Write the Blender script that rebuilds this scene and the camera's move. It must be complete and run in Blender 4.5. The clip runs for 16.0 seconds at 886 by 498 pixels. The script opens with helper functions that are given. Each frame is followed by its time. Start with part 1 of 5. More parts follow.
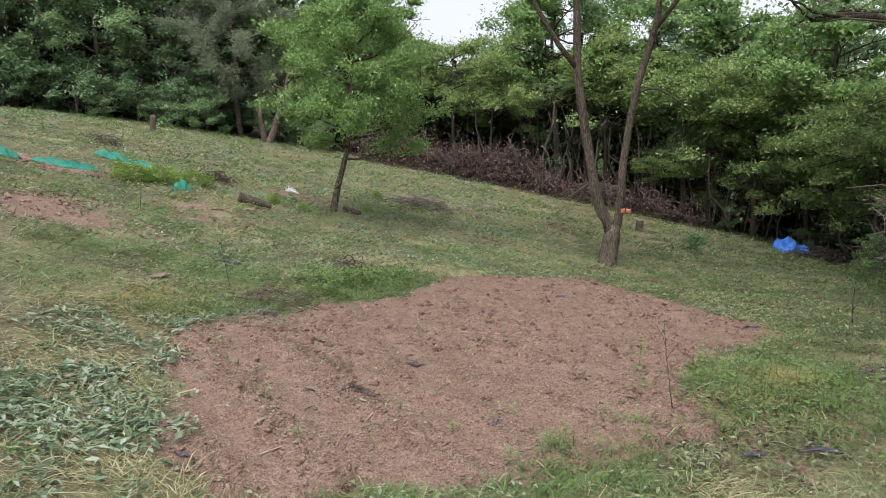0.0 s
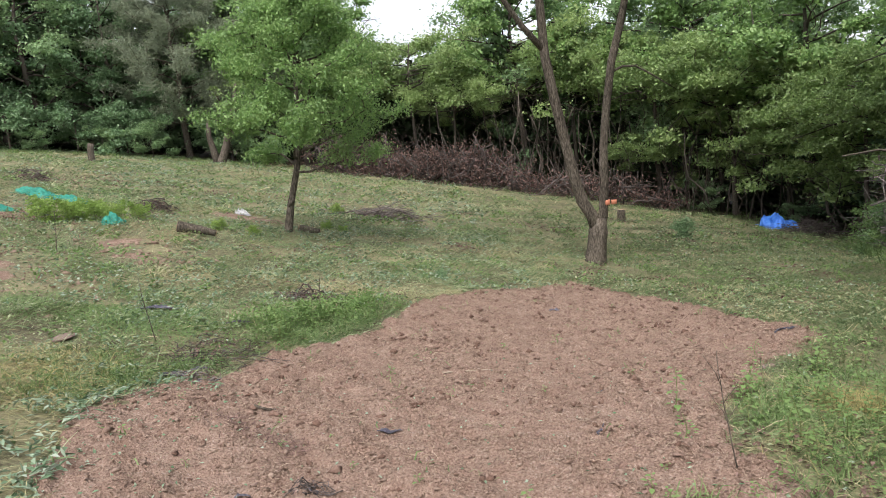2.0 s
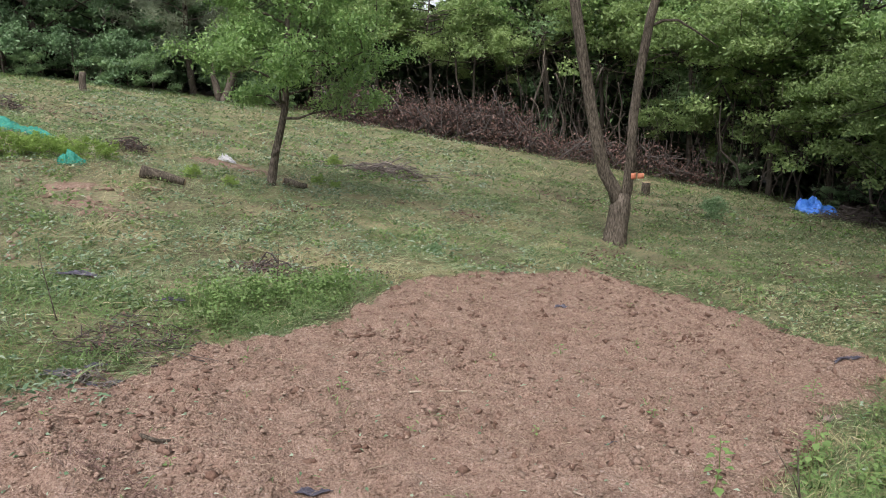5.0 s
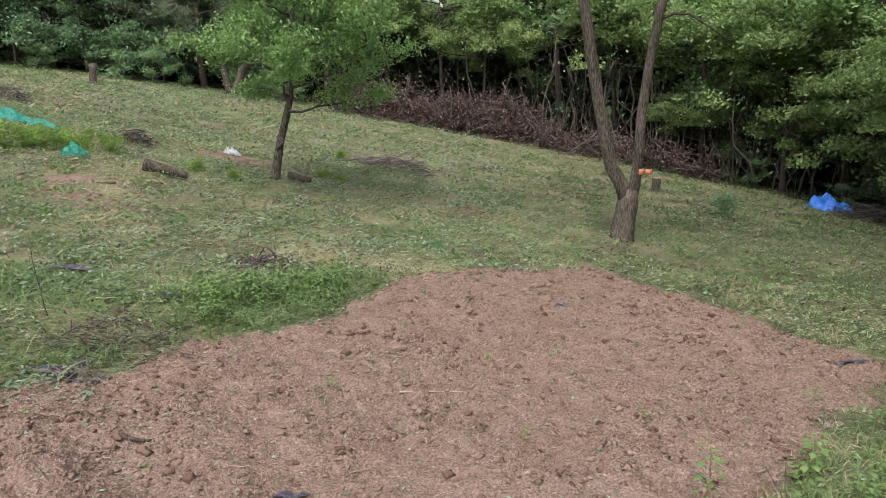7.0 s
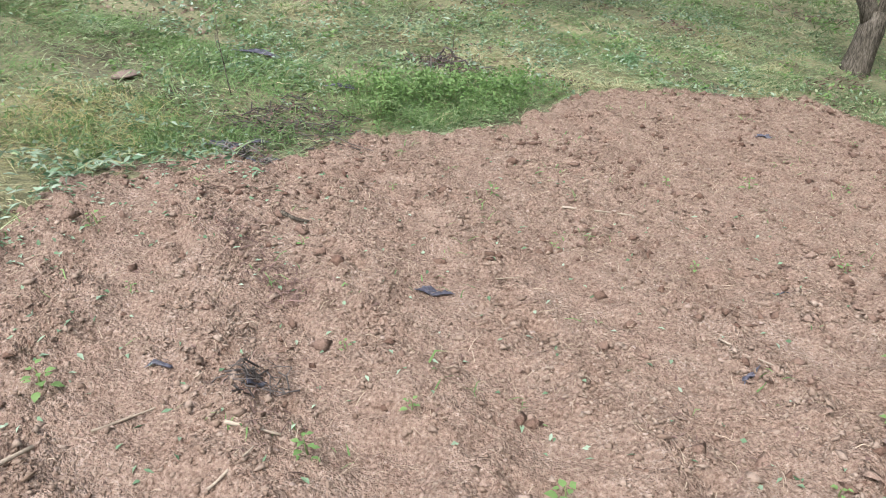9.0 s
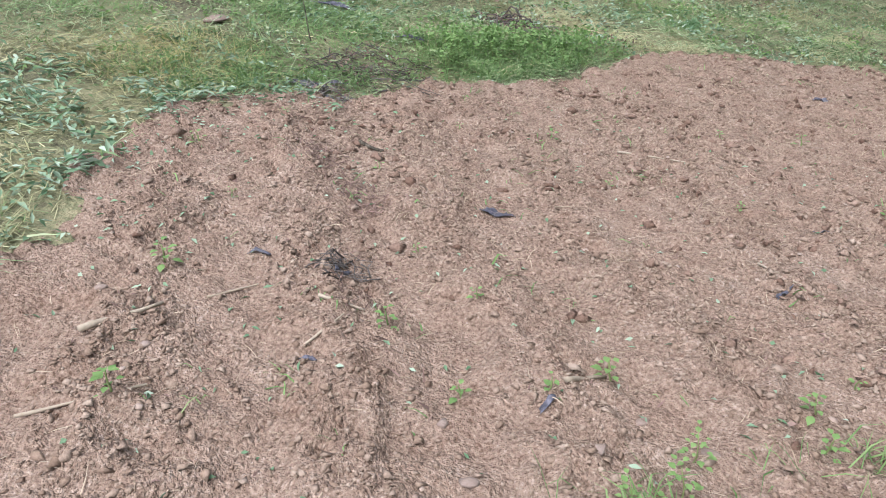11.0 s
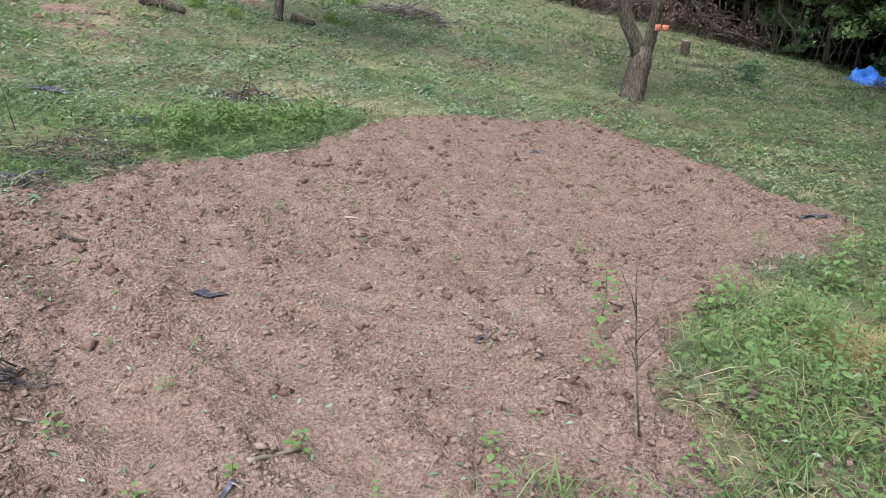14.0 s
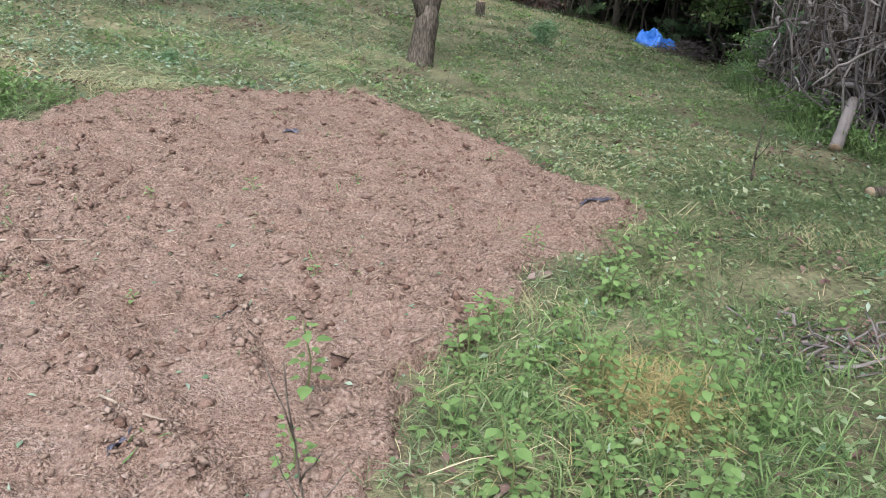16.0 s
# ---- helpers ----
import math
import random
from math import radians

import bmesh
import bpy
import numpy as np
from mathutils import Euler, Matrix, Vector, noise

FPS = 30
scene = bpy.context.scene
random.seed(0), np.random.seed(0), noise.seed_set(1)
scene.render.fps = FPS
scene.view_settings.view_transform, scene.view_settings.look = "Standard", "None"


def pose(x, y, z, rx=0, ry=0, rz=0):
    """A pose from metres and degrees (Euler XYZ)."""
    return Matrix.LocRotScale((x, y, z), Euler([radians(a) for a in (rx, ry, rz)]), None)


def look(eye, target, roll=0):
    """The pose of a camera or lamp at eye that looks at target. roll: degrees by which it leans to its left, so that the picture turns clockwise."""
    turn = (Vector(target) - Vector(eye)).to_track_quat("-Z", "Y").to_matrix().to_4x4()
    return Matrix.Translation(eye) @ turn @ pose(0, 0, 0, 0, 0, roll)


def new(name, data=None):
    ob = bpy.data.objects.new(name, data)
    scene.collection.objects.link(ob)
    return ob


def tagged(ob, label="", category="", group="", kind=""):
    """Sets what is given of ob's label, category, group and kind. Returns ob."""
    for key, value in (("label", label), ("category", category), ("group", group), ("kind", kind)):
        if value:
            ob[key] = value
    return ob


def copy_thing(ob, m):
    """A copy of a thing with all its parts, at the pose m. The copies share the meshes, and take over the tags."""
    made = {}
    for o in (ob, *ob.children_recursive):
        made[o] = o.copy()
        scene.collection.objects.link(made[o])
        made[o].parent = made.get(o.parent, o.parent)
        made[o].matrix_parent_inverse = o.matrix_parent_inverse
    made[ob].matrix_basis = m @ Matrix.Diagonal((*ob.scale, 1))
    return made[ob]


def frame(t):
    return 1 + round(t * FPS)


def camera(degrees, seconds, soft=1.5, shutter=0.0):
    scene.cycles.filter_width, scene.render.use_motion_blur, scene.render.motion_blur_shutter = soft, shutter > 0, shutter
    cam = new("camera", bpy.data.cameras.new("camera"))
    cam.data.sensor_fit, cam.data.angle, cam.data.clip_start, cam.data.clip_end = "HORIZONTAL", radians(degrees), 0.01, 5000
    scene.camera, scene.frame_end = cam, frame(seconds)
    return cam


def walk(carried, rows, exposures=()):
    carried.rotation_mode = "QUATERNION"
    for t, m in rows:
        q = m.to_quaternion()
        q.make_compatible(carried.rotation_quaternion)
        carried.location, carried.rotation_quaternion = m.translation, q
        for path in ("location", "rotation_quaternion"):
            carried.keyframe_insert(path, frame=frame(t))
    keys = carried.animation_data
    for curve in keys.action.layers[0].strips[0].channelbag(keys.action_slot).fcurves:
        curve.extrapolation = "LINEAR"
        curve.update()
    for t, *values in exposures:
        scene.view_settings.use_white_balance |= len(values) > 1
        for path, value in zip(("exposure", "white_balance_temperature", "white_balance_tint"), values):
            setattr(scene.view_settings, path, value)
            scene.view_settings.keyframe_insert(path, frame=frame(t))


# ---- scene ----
cam = camera(62.4, 16.0, soft=0.9, shutter=0.1)
PATH = [
    (0, (-0.041, 0.014, 1.505), (-0.026, 1.996, 1.238), 0.0),
    (0.5, (-0.093, 0.365, 1.515), (0.069, 2.338, 1.236), -0.6),
    (1, (-0.012, 0.679, 1.49), (0.212, 2.648, 1.217), -2.2),
    (1.5, (0.09, 1.063, 1.471), (0.251, 3.038, 1.206), -3.8),
    (2, (0.015, 1.375, 1.475), (0.103, 3.356, 1.213), -5.0),
    (2.5, (-0.003, 1.642, 1.49), (0.048, 3.622, 1.211), -4.8),
    (3, (0.159, 1.938, 1.404), (0.209, 3.914, 1.1), -3.6),
    (3.5, (0.256, 2.142, 1.431), (0.338, 4.11, 1.083), -2.1),
    (4, (0.201, 2.41, 1.432), (0.314, 4.372, 1.061), -1.1),
    (4.5, (0.254, 2.627, 1.486), (0.34, 4.588, 1.104), -1.0),
    (4.7, (0.294, 2.71, 1.468), (0.357, 4.672, 1.086), -1.2),
    (6.8, (0.398, 2.8, 1.482), (0.383, 4.761, 1.091), -1.0),
    (7, (0.456, 2.833, 1.473), (0.459, 4.793, 1.075), -1.0),
    (7.5, (0.476, 2.943, 1.447), (0.54, 4.897, 1.028), -0.7),
    (8, (0.404, 3.114, 1.369), (0.41, 5.026, 0.78), 1.1),
    (8.5, (0.413, 3.137, 1.308), (0.166, 4.979, 0.569), 0.6),
    (9, (0.543, 3.087, 1.294), (0.069, 4.835, 0.446), 0.2),
    (9.5, (0.593, 3.024, 1.287), (0.081, 4.737, 0.392), 0.4),
    (9.7, (0.544, 2.944, 1.276), (0.011, 4.645, 0.369), 0.5),
    (11.8, (0.667, 2.602, 1.197), (0.071, 4.283, 0.292), 1.1),
    (12, (0.688, 2.576, 1.234), (0.165, 4.29, 0.345), 1.7),
    (12.5, (0.769, 2.549, 1.267), (0.419, 4.335, 0.439), 2.3),
    (13, (0.845, 2.558, 1.277), (0.622, 4.378, 0.478), 2.3),
    (13.5, (0.944, 2.649, 1.253), (0.782, 4.487, 0.482), 1.7),
    (14, (1.019, 2.762, 1.243), (0.922, 4.619, 0.505), 0.9),
    (14.5, (1.051, 2.959, 1.228), (1.09, 4.832, 0.526), 0.7),
    (15, (1.122, 3.23, 1.291), (1.315, 5.102, 0.611), 1.1),
    (15.5, (1.367, 3.491, 1.196), (1.657, 5.326, 0.456), 2.1),
    (16, (1.576, 3.741, 1.126), (1.947, 5.53, 0.312), 3.1),
]
walk(cam, [(t, look(eye, target, roll)) for t, eye, target, roll in PATH], [(0.0, 0.755, 6600, 14), (2.0, 1.02, 6600, 13), (4.5, 0.88, 6600, 14), (6.8, 0.87, 6500, 13), (8.0, 0.98, 6400, 12), (9.0, 1.33, 6250, 8), (9.7, 1.3, 6150, 8), (12.0, 1.19, 5900, 8), (13.0, 1.07, 5950, 9), (14.5, 1.05, 6000, 12), (16.0, 1.16, 6050, 12)])

# ---- world and light: a bright, hazy overcast day ----
SUN_HIGH, SUN_ROUND = radians(62), radians(196)
world = bpy.data.worlds.new("world")
scene.world = world
world.use_nodes = True
wn, wl = world.node_tree.nodes, world.node_tree.links
sky = wn.new("ShaderNodeTexSky")
sky.sky_type, sky.sun_disc, sky.sun_elevation, sky.sun_rotation = "NISHITA", False, SUN_HIGH, SUN_ROUND
sky.air_density, sky.dust_density = 1.0, 4.0
veil = wn.new("ShaderNodeHueSaturation")
veil.inputs["Saturation"].default_value = 0.4
veil.inputs["Value"].default_value = 1.0
wl.new(sky.outputs["Color"], veil.inputs["Color"])
wl.new(veil.outputs["Color"], wn["Background"].inputs["Color"])
wn["Background"].inputs["Strength"].default_value = 0.165
sun = new("sun", bpy.data.lights.new("sun", "SUN"))
sun.data.energy, sun.data.angle, sun.data.color = 1.25, radians(50), (1.0, 0.96, 0.9)
sun_from = Vector((math.sin(SUN_ROUND) * math.cos(SUN_HIGH), math.cos(SUN_ROUND) * math.cos(SUN_HIGH), math.sin(SUN_HIGH)))
sun.matrix_world = look(sun_from * 50, (0, 0, 0))

# ---- materials ----


def make_material(name, stops, rough=0.85, big=1.2, fine=40.0, island=0.5, bump=0.0, depth=0.01, thin=0.0, gloss=0.25, each=0.0, metal=0.0, ends=(0.32, 0.68), patch=0.55, stretch=1.0, lumpy=0.0):
    """A surface whose colour runs through stops by grain, patches, the single piece (island) and the object (each)."""
    m = bpy.data.materials.new(name)
    m.use_nodes = True
    n, l = m.node_tree.nodes, m.node_tree.links
    shader, out = n["Principled BSDF"], n["Material Output"]
    geo = n.new("ShaderNodeNewGeometry")
    coarse, grain = n.new("ShaderNodeTexNoise"), n.new("ShaderNodeTexNoise")
    coarse.inputs["Scale"].default_value, grain.inputs["Scale"].default_value = big, fine
    coarse.inputs["Detail"].default_value, grain.inputs["Detail"].default_value = 4, 4
    grain.inputs["Roughness"].default_value = 0.65
    place = n.new("ShaderNodeMapping")
    place.inputs["Scale"].default_value = (1, 1, stretch)
    l.new(geo.outputs["Position"], place.inputs["Vector"])
    for tex in (coarse, grain):
        l.new(place.outputs["Vector"], tex.inputs["Vector"])

    def math_node(kind, a, b):
        node = n.new("ShaderNodeMath")
        node.operation = kind
        for i, v in enumerate((a, b)):
            if isinstance(v, (int, float)):
                node.inputs[i].default_value = v
            else:
                l.new(v, node.inputs[i])
        return node.outputs[0]

    mix = math_node("ADD", math_node("MULTIPLY", coarse.outputs["Fac"], patch), math_node("MULTIPLY", grain.outputs["Fac"], 1 - patch))
    spread = n.new("ShaderNodeMapRange")
    spread.inputs["From Min"].default_value, spread.inputs["From Max"].default_value = ends
    l.new(mix, spread.inputs["Value"])
    fac = math_node("MULTIPLY", spread.outputs["Result"], 1 - island - each)
    if island:
        fac = math_node("ADD", fac, math_node("MULTIPLY", geo.outputs["Random Per Island"], island))
    if each:
        info = n.new("ShaderNodeObjectInfo")
        fac = math_node("ADD", fac, math_node("MULTIPLY", info.outputs["Random"], each))
    ramp = n.new("ShaderNodeValToRGB")
    while len(ramp.color_ramp.elements) < len(stops):
        ramp.color_ramp.elements.new(0.5)
    for i, (e, c) in enumerate(zip(ramp.color_ramp.elements, stops)):
        e.position = i / (len(stops) - 1)
        e.color = (*c, 1)
    l.new(fac, ramp.inputs["Fac"])
    l.new(ramp.outputs["Color"], shader.inputs["Base Color"])
    shader.inputs["Roughness"].default_value, shader.inputs["Metallic"].default_value = rough, metal
    shader.inputs["Specular IOR Level"].default_value = gloss
    if bump:
        relief = n.new("ShaderNodeBump")
        relief.inputs["Strength"].default_value, relief.inputs["Distance"].default_value = bump, depth
        height = grain.outputs["Fac"]
        if lumpy:  # crumbly clods, large and small
            cells = n.new("ShaderNodeTexVoronoi")
            cells.inputs["Scale"].default_value, cells.inputs["Detail"].default_value, cells.inputs["Roughness"].default_value = lumpy, 2.0, 0.6
            warp = n.new("ShaderNodeVectorMath")
            warp.operation = "MULTIPLY_ADD"
            l.new(coarse.outputs["Color"], warp.inputs[0])
            warp.inputs[1].default_value = (0.012, 0.012, 0.012)
            l.new(geo.outputs["Position"], warp.inputs[2])
            l.new(warp.outputs[0], cells.inputs["Vector"])
            height = math_node("SUBTRACT", math_node("MULTIPLY", height, 0.2), math_node("MULTIPLY", cells.outputs["Distance"], math_node("ADD", coarse.outputs["Fac"], 0.1)))
        l.new(height, relief.inputs["Height"])
        l.new(relief.outputs["Normal"], shader.inputs["Normal"])
    if thin:
        through_leaf, both = n.new("ShaderNodeBsdfTranslucent"), n.new("ShaderNodeMixShader")
        l.new(ramp.outputs["Color"], through_leaf.inputs["Color"])
        both.inputs[0].default_value = thin
        l.new(shader.outputs[0], both.inputs[1])
        l.new(through_leaf.outputs[0], both.inputs[2])
        l.new(both.outputs[0], out.inputs["Surface"])
    return m


M_GROUND = make_material("thatch_ground", [(0.042, 0.036, 0.024), (0.1, 0.09, 0.055), (0.148, 0.145, 0.08), (0.21, 0.19, 0.112), (0.29, 0.245, 0.16)], big=1.3, fine=30, island=0, bump=0.9, depth=0.03, patch=0.45)
M_SOIL = make_material("red_soil", [(0.09, 0.053, 0.038), (0.162, 0.109, 0.083), (0.216, 0.151, 0.119), (0.27, 0.197, 0.158), (0.358, 0.278, 0.232)], rough=0.95, big=5, fine=70, island=0, bump=1.0, depth=0.017, gloss=0.1, ends=(0.34, 0.66), patch=0.3, lumpy=55.0)
M_CLOD = make_material("soil_clod", [(0.13, 0.085, 0.063), (0.195, 0.137, 0.105), (0.25, 0.185, 0.148), (0.33, 0.262, 0.214)], rough=0.95, big=2.0, fine=150, island=0.6, bump=0.7, depth=0.004, gloss=0.1)
M_LUMP = make_material("dark_soil_lump", [(0.075, 0.042, 0.031), (0.125, 0.078, 0.059), (0.195, 0.131, 0.103), (0.29, 0.215, 0.175)], rough=0.95, big=2.0, fine=150, island=0.5, bump=0.7, depth=0.012, gloss=0.1, lumpy=45.0)
M_PEBBLE = make_material("pebble", [(0.17, 0.113, 0.09), (0.25, 0.178, 0.145), (0.31, 0.235, 0.197), (0.24, 0.19, 0.165)], rough=0.8, fine=120, island=0.7, bump=0.3, depth=0.003)
M_STRAW = make_material("dry_straw", [(0.16, 0.12, 0.07), (0.34, 0.28, 0.17), (0.5, 0.44, 0.29)], rough=0.7, island=0.7)
M_FIBRE = make_material("root_fibre", [(0.17, 0.12, 0.086), (0.28, 0.215, 0.16), (0.4, 0.33, 0.25)], rough=0.8, island=0.75)
M_GRASS = make_material("cut_grass", [(0.055, 0.09, 0.04), (0.125, 0.185, 0.082), (0.2, 0.265, 0.135), (0.295, 0.345, 0.2), (0.42, 0.43, 0.3)], rough=0.6, big=0.9, fine=4, island=0.65, thin=0.3)
# greener grass for the right side, with the trees' shade put into its colour
M_SHADY = make_material("shaded_green_grass", [(0.025, 0.05, 0.02), (0.055, 0.097, 0.036), (0.095, 0.142, 0.058), (0.145, 0.178, 0.083), (0.21, 0.21, 0.115)], rough=0.6, big=0.55, fine=4, island=0.7, thin=0.3)
M_BLEACHED = make_material("bleached_grass", [(0.14, 0.13, 0.065), (0.25, 0.24, 0.125), (0.35, 0.335, 0.195), (0.47, 0.44, 0.29)], rough=0.65, big=0.9, fine=4, island=0.65, thin=0.2)
M_LUSH = make_material("fresh_grass", [(0.05, 0.1, 0.033), (0.1, 0.172, 0.057), (0.165, 0.245, 0.09), (0.25, 0.3, 0.145)], rough=0.55, big=1.0, fine=5, island=0.6, thin=0.3)
M_FRESH = make_material("bright_weed_leaf", [(0.14, 0.24, 0.05), (0.23, 0.35, 0.085), (0.34, 0.46, 0.14)], rough=0.5, big=1.0, fine=5, island=0.6, thin=0.4)
M_YELLOW = make_material("yellow_grass", [(0.2, 0.165, 0.07), (0.36, 0.3, 0.135), (0.47, 0.41, 0.21)], rough=0.6, island=0.6, thin=0.2)
M_PALE = make_material("wilted_leaf", [(0.05, 0.1, 0.05), (0.125, 0.2, 0.115), (0.23, 0.305, 0.215), (0.36, 0.415, 0.345)], rough=0.65, big=0.7, fine=5, island=0.75, thin=0.2)
M_WEED = make_material("weed_leaf", [(0.07, 0.13, 0.04), (0.14, 0.23, 0.075), (0.235, 0.335, 0.125)], rough=0.5, fine=20, island=0.5, thin=0.3, each=0.2)
M_WEED_STEM = make_material("weed_stem", [(0.10, 0.14, 0.05), (0.18, 0.20, 0.08)], rough=0.6, island=0)
M_BARK = make_material("grey_brown_bark", [(0.028, 0.024, 0.019), (0.09, 0.077, 0.062), (0.185, 0.16, 0.132)], rough=0.95, big=5, fine=55, island=0, bump=1.0, depth=0.02, gloss=0.1, stretch=0.22, ends=(0.36, 0.64), patch=0.25)
M_STEM = make_material("forest_stem", [(0.024, 0.02, 0.017), (0.07, 0.06, 0.05), (0.18, 0.155, 0.13)], rough=0.9, fine=30, island=0.6, bump=0.5, gloss=0.1)
M_DEAD = make_material("dead_wood", [(0.036, 0.03, 0.029), (0.095, 0.082, 0.077), (0.185, 0.164, 0.156), (0.37, 0.335, 0.318)], rough=0.9, big=3, fine=40, island=0.3, each=0.5, bump=0.6, depth=0.006, gloss=0.1)
M_PALEBARK = make_material("pale_dead_wood", [(0.13, 0.115, 0.11), (0.24, 0.215, 0.2), (0.4, 0.37, 0.35)], rough=0.9, big=5, fine=50, island=0.2, each=0.4, bump=0.5, depth=0.005, gloss=0.1)
M_PALEWOOD = make_material("weathered_stick", [(0.15, 0.115, 0.085), (0.27, 0.22, 0.17), (0.40, 0.34, 0.27)], rough=0.85, big=9, fine=60, island=0, bump=0.4, depth=0.004, each=0.4, stretch=1.0)
M_CUT = make_material("cut_wood", [(0.2, 0.13, 0.085), (0.3, 0.22, 0.15), (0.4, 0.32, 0.23)], rough=0.85, fine=60, island=0, bump=0.3)
M_DRYLEAF = make_material("dry_leaf", [(0.06, 0.036, 0.03), (0.145, 0.09, 0.077), (0.27, 0.185, 0.16)], rough=0.8, island=0.7, thin=0.15)
M_LEAF_A = make_material("leaf_mid_green", [(0.09, 0.165, 0.073), (0.2, 0.325, 0.148), (0.34, 0.49, 0.24)], rough=0.42, big=0.6, fine=3, island=0.45, each=0.25, thin=0.42, gloss=0.5)
M_LEAF_B = make_material("leaf_yellow_green", [(0.105, 0.17, 0.058), (0.225, 0.335, 0.118), (0.38, 0.49, 0.2)], rough=0.42, big=0.6, fine=3, island=0.5, each=0.15, thin=0.45, gloss=0.5)
M_LEAF_C = make_material("leaf_dark_green", [(0.07, 0.14, 0.06), (0.155, 0.27, 0.13), (0.3, 0.43, 0.24)], rough=0.4, big=0.5, fine=3, island=0.5, each=0.2, thin=0.4, gloss=0.6)
# leaf for the deep wood: its inner shade is put into the near-black green
M_DEEP = make_material("shade_darkened_leaf", [(0.012, 0.024, 0.010), (0.024, 0.045, 0.018), (0.04, 0.07, 0.028)], rough=0.6, big=0.5, fine=3, island=0.6)
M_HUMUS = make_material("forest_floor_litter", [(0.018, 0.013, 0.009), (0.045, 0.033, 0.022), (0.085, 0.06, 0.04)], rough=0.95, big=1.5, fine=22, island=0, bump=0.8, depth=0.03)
M_LEAF_T = make_material("leaf_fresh_green", [(0.09, 0.17, 0.055), (0.19, 0.325, 0.105), (0.33, 0.48, 0.18)], rough=0.42, big=1.2, fine=4, island=0.6, thin=0.42, gloss=0.5)
M_NEEDLE = make_material("pine_needle", [(0.16, 0.2, 0.14), (0.25, 0.3, 0.21), (0.35, 0.39, 0.28)], rough=0.6, big=0.8, fine=5, island=0.6, thin=0.3)
M_BLACK = make_material("black_film", [(0.022, 0.021, 0.03), (0.05, 0.048, 0.066), (0.12, 0.115, 0.15)], rough=0.35, fine=60, island=0, bump=0.5, gloss=0.4, big=30)
M_BLUE = make_material("blue_tarp", [(0.02, 0.1, 0.44), (0.045, 0.2, 0.7), (0.14, 0.33, 0.8)], rough=0.45, big=6, fine=30, island=0, bump=0.3, gloss=0.4)
M_NET = make_material("green_net", [(0.008, 0.09, 0.065), (0.016, 0.17, 0.125), (0.035, 0.25, 0.19)], rough=0.6, big=5, fine=60, island=0, bump=0.6)
M_WHITE = make_material("white_bag", [(0.24, 0.25, 0.27), (0.36, 0.37, 0.39), (0.46, 0.46, 0.47)], rough=0.5, big=8, fine=30, island=0, bump=0.4)
M_ORANGE = make_material("orange_tape", [(0.42, 0.15, 0.085), (0.52, 0.22, 0.14)], rough=0.5, big=20, fine=60, island=0)
M_STONE = make_material("field_stone", [(0.12, 0.08, 0.066), (0.19, 0.14, 0.12), (0.27, 0.215, 0.19)], rough=0.85, big=9, fine=70, island=0, bump=0.6, depth=0.006, each=0.3)

# ---- shapes ----


def lattice(seed):
    return np.random.default_rng(seed).random((64, 64))


LATTICES = [lattice(s) for s in range(6)]


def vnoise(x, y, scale, seed=0):
    """Smooth noise of 0 to 1; scale: cells per metre."""
    x, y = np.asarray(x, float) * scale + 500, np.asarray(y, float) * scale + 500
    i, j = np.floor(x).astype(int), np.floor(y).astype(int)
    u, v = x - i, y - j
    u, v = u * u * (3 - 2 * u), v * v * (3 - 2 * v)
    g = LATTICES[seed % 6]
    a, b = g[i % 64, j % 64], g[(i + 1) % 64, j % 64]
    c, d = g[i % 64, (j + 1) % 64], g[(i + 1) % 64, (j + 1) % 64]
    return (a * (1 - u) + b * u) * (1 - v) + (c * (1 - u) + d * u) * v


GROUND = (-0.2431, -0.0049, 0.1638, -1.8083, 2.4707, -0.3296, -1.2894, 0.5029, 0.222, -1.0199)


def terrain(x, y):
    """The hillside: it climbs to the left and falls gently to the right, with hills far off."""
    x, y = np.asarray(x, float), np.asarray(y, float)
    u, v = 1.1 * np.tanh(x / 11), 0.8 + 1.6 * np.tanh((y - 8) / 16)
    a = GROUND
    z = a[0] + a[1] * u + a[2] * v + a[3] * u * v + a[4] * u * u + a[5] * v * v + a[6] * u * u * v + a[7] * u * v * v + a[8] * v**3 + a[9] * u**3
    z = z + 0.17 * np.exp(-((x + 2.7) ** 2 + (y - 12.8) ** 2) / 6) - 0.15 * np.exp(-((x - 3.4) ** 2 + (y - 13.9) ** 2) / 6)
    z = z - 0.075 * np.exp(-((x + 0.1) ** 2 + (y - 7.4) ** 2) / 7) - 0.05 * np.exp(-((x + 3.4) ** 2 + (y - 12.6) ** 2) / 7)  # the bed lies in a slight hollow
    far = np.clip(np.hypot(x, y - 10) - 70, 0, 500)
    return z + 0.00018 * far**2 * (0.4 + vnoise(x, y, 0.008, 2))


def ground_relief(x, y):
    return 0.07 * (vnoise(x, y, 1.1, 1) - 0.5) + 0.055 * (vnoise(x, y, 3.1, 2) - 0.5) - 0.12 * np.clip((inside(x, y) - 0.25) / 0.2, 0, 1)


BED = np.array([(-2.1, 5.05), (-2.4, 5.7), (-2.15, 6.35), (-1.75, 6.75), (-1.3, 7.6), (-0.65, 8.2), (-0.35, 9.0), (0.28, 10.1), (1.0, 10.6), (2.1, 11.0), (2.5, 10.6), (2.95, 9.9), (3.25, 9.05),
                (3.5, 8.35), (3.72, 7.45), (3.15, 6.85), (2.65, 6.6), (2.18, 6.12), (2.0, 5.8), (1.96, 5.4), (2.04, 4.95), (1.85, 4.5), (1.2, 4.1), (0.35, 3.65), (-0.4, 3.35), (-1.2, 3.0), (-1.6, 3.7), (-1.7, 4.5)])


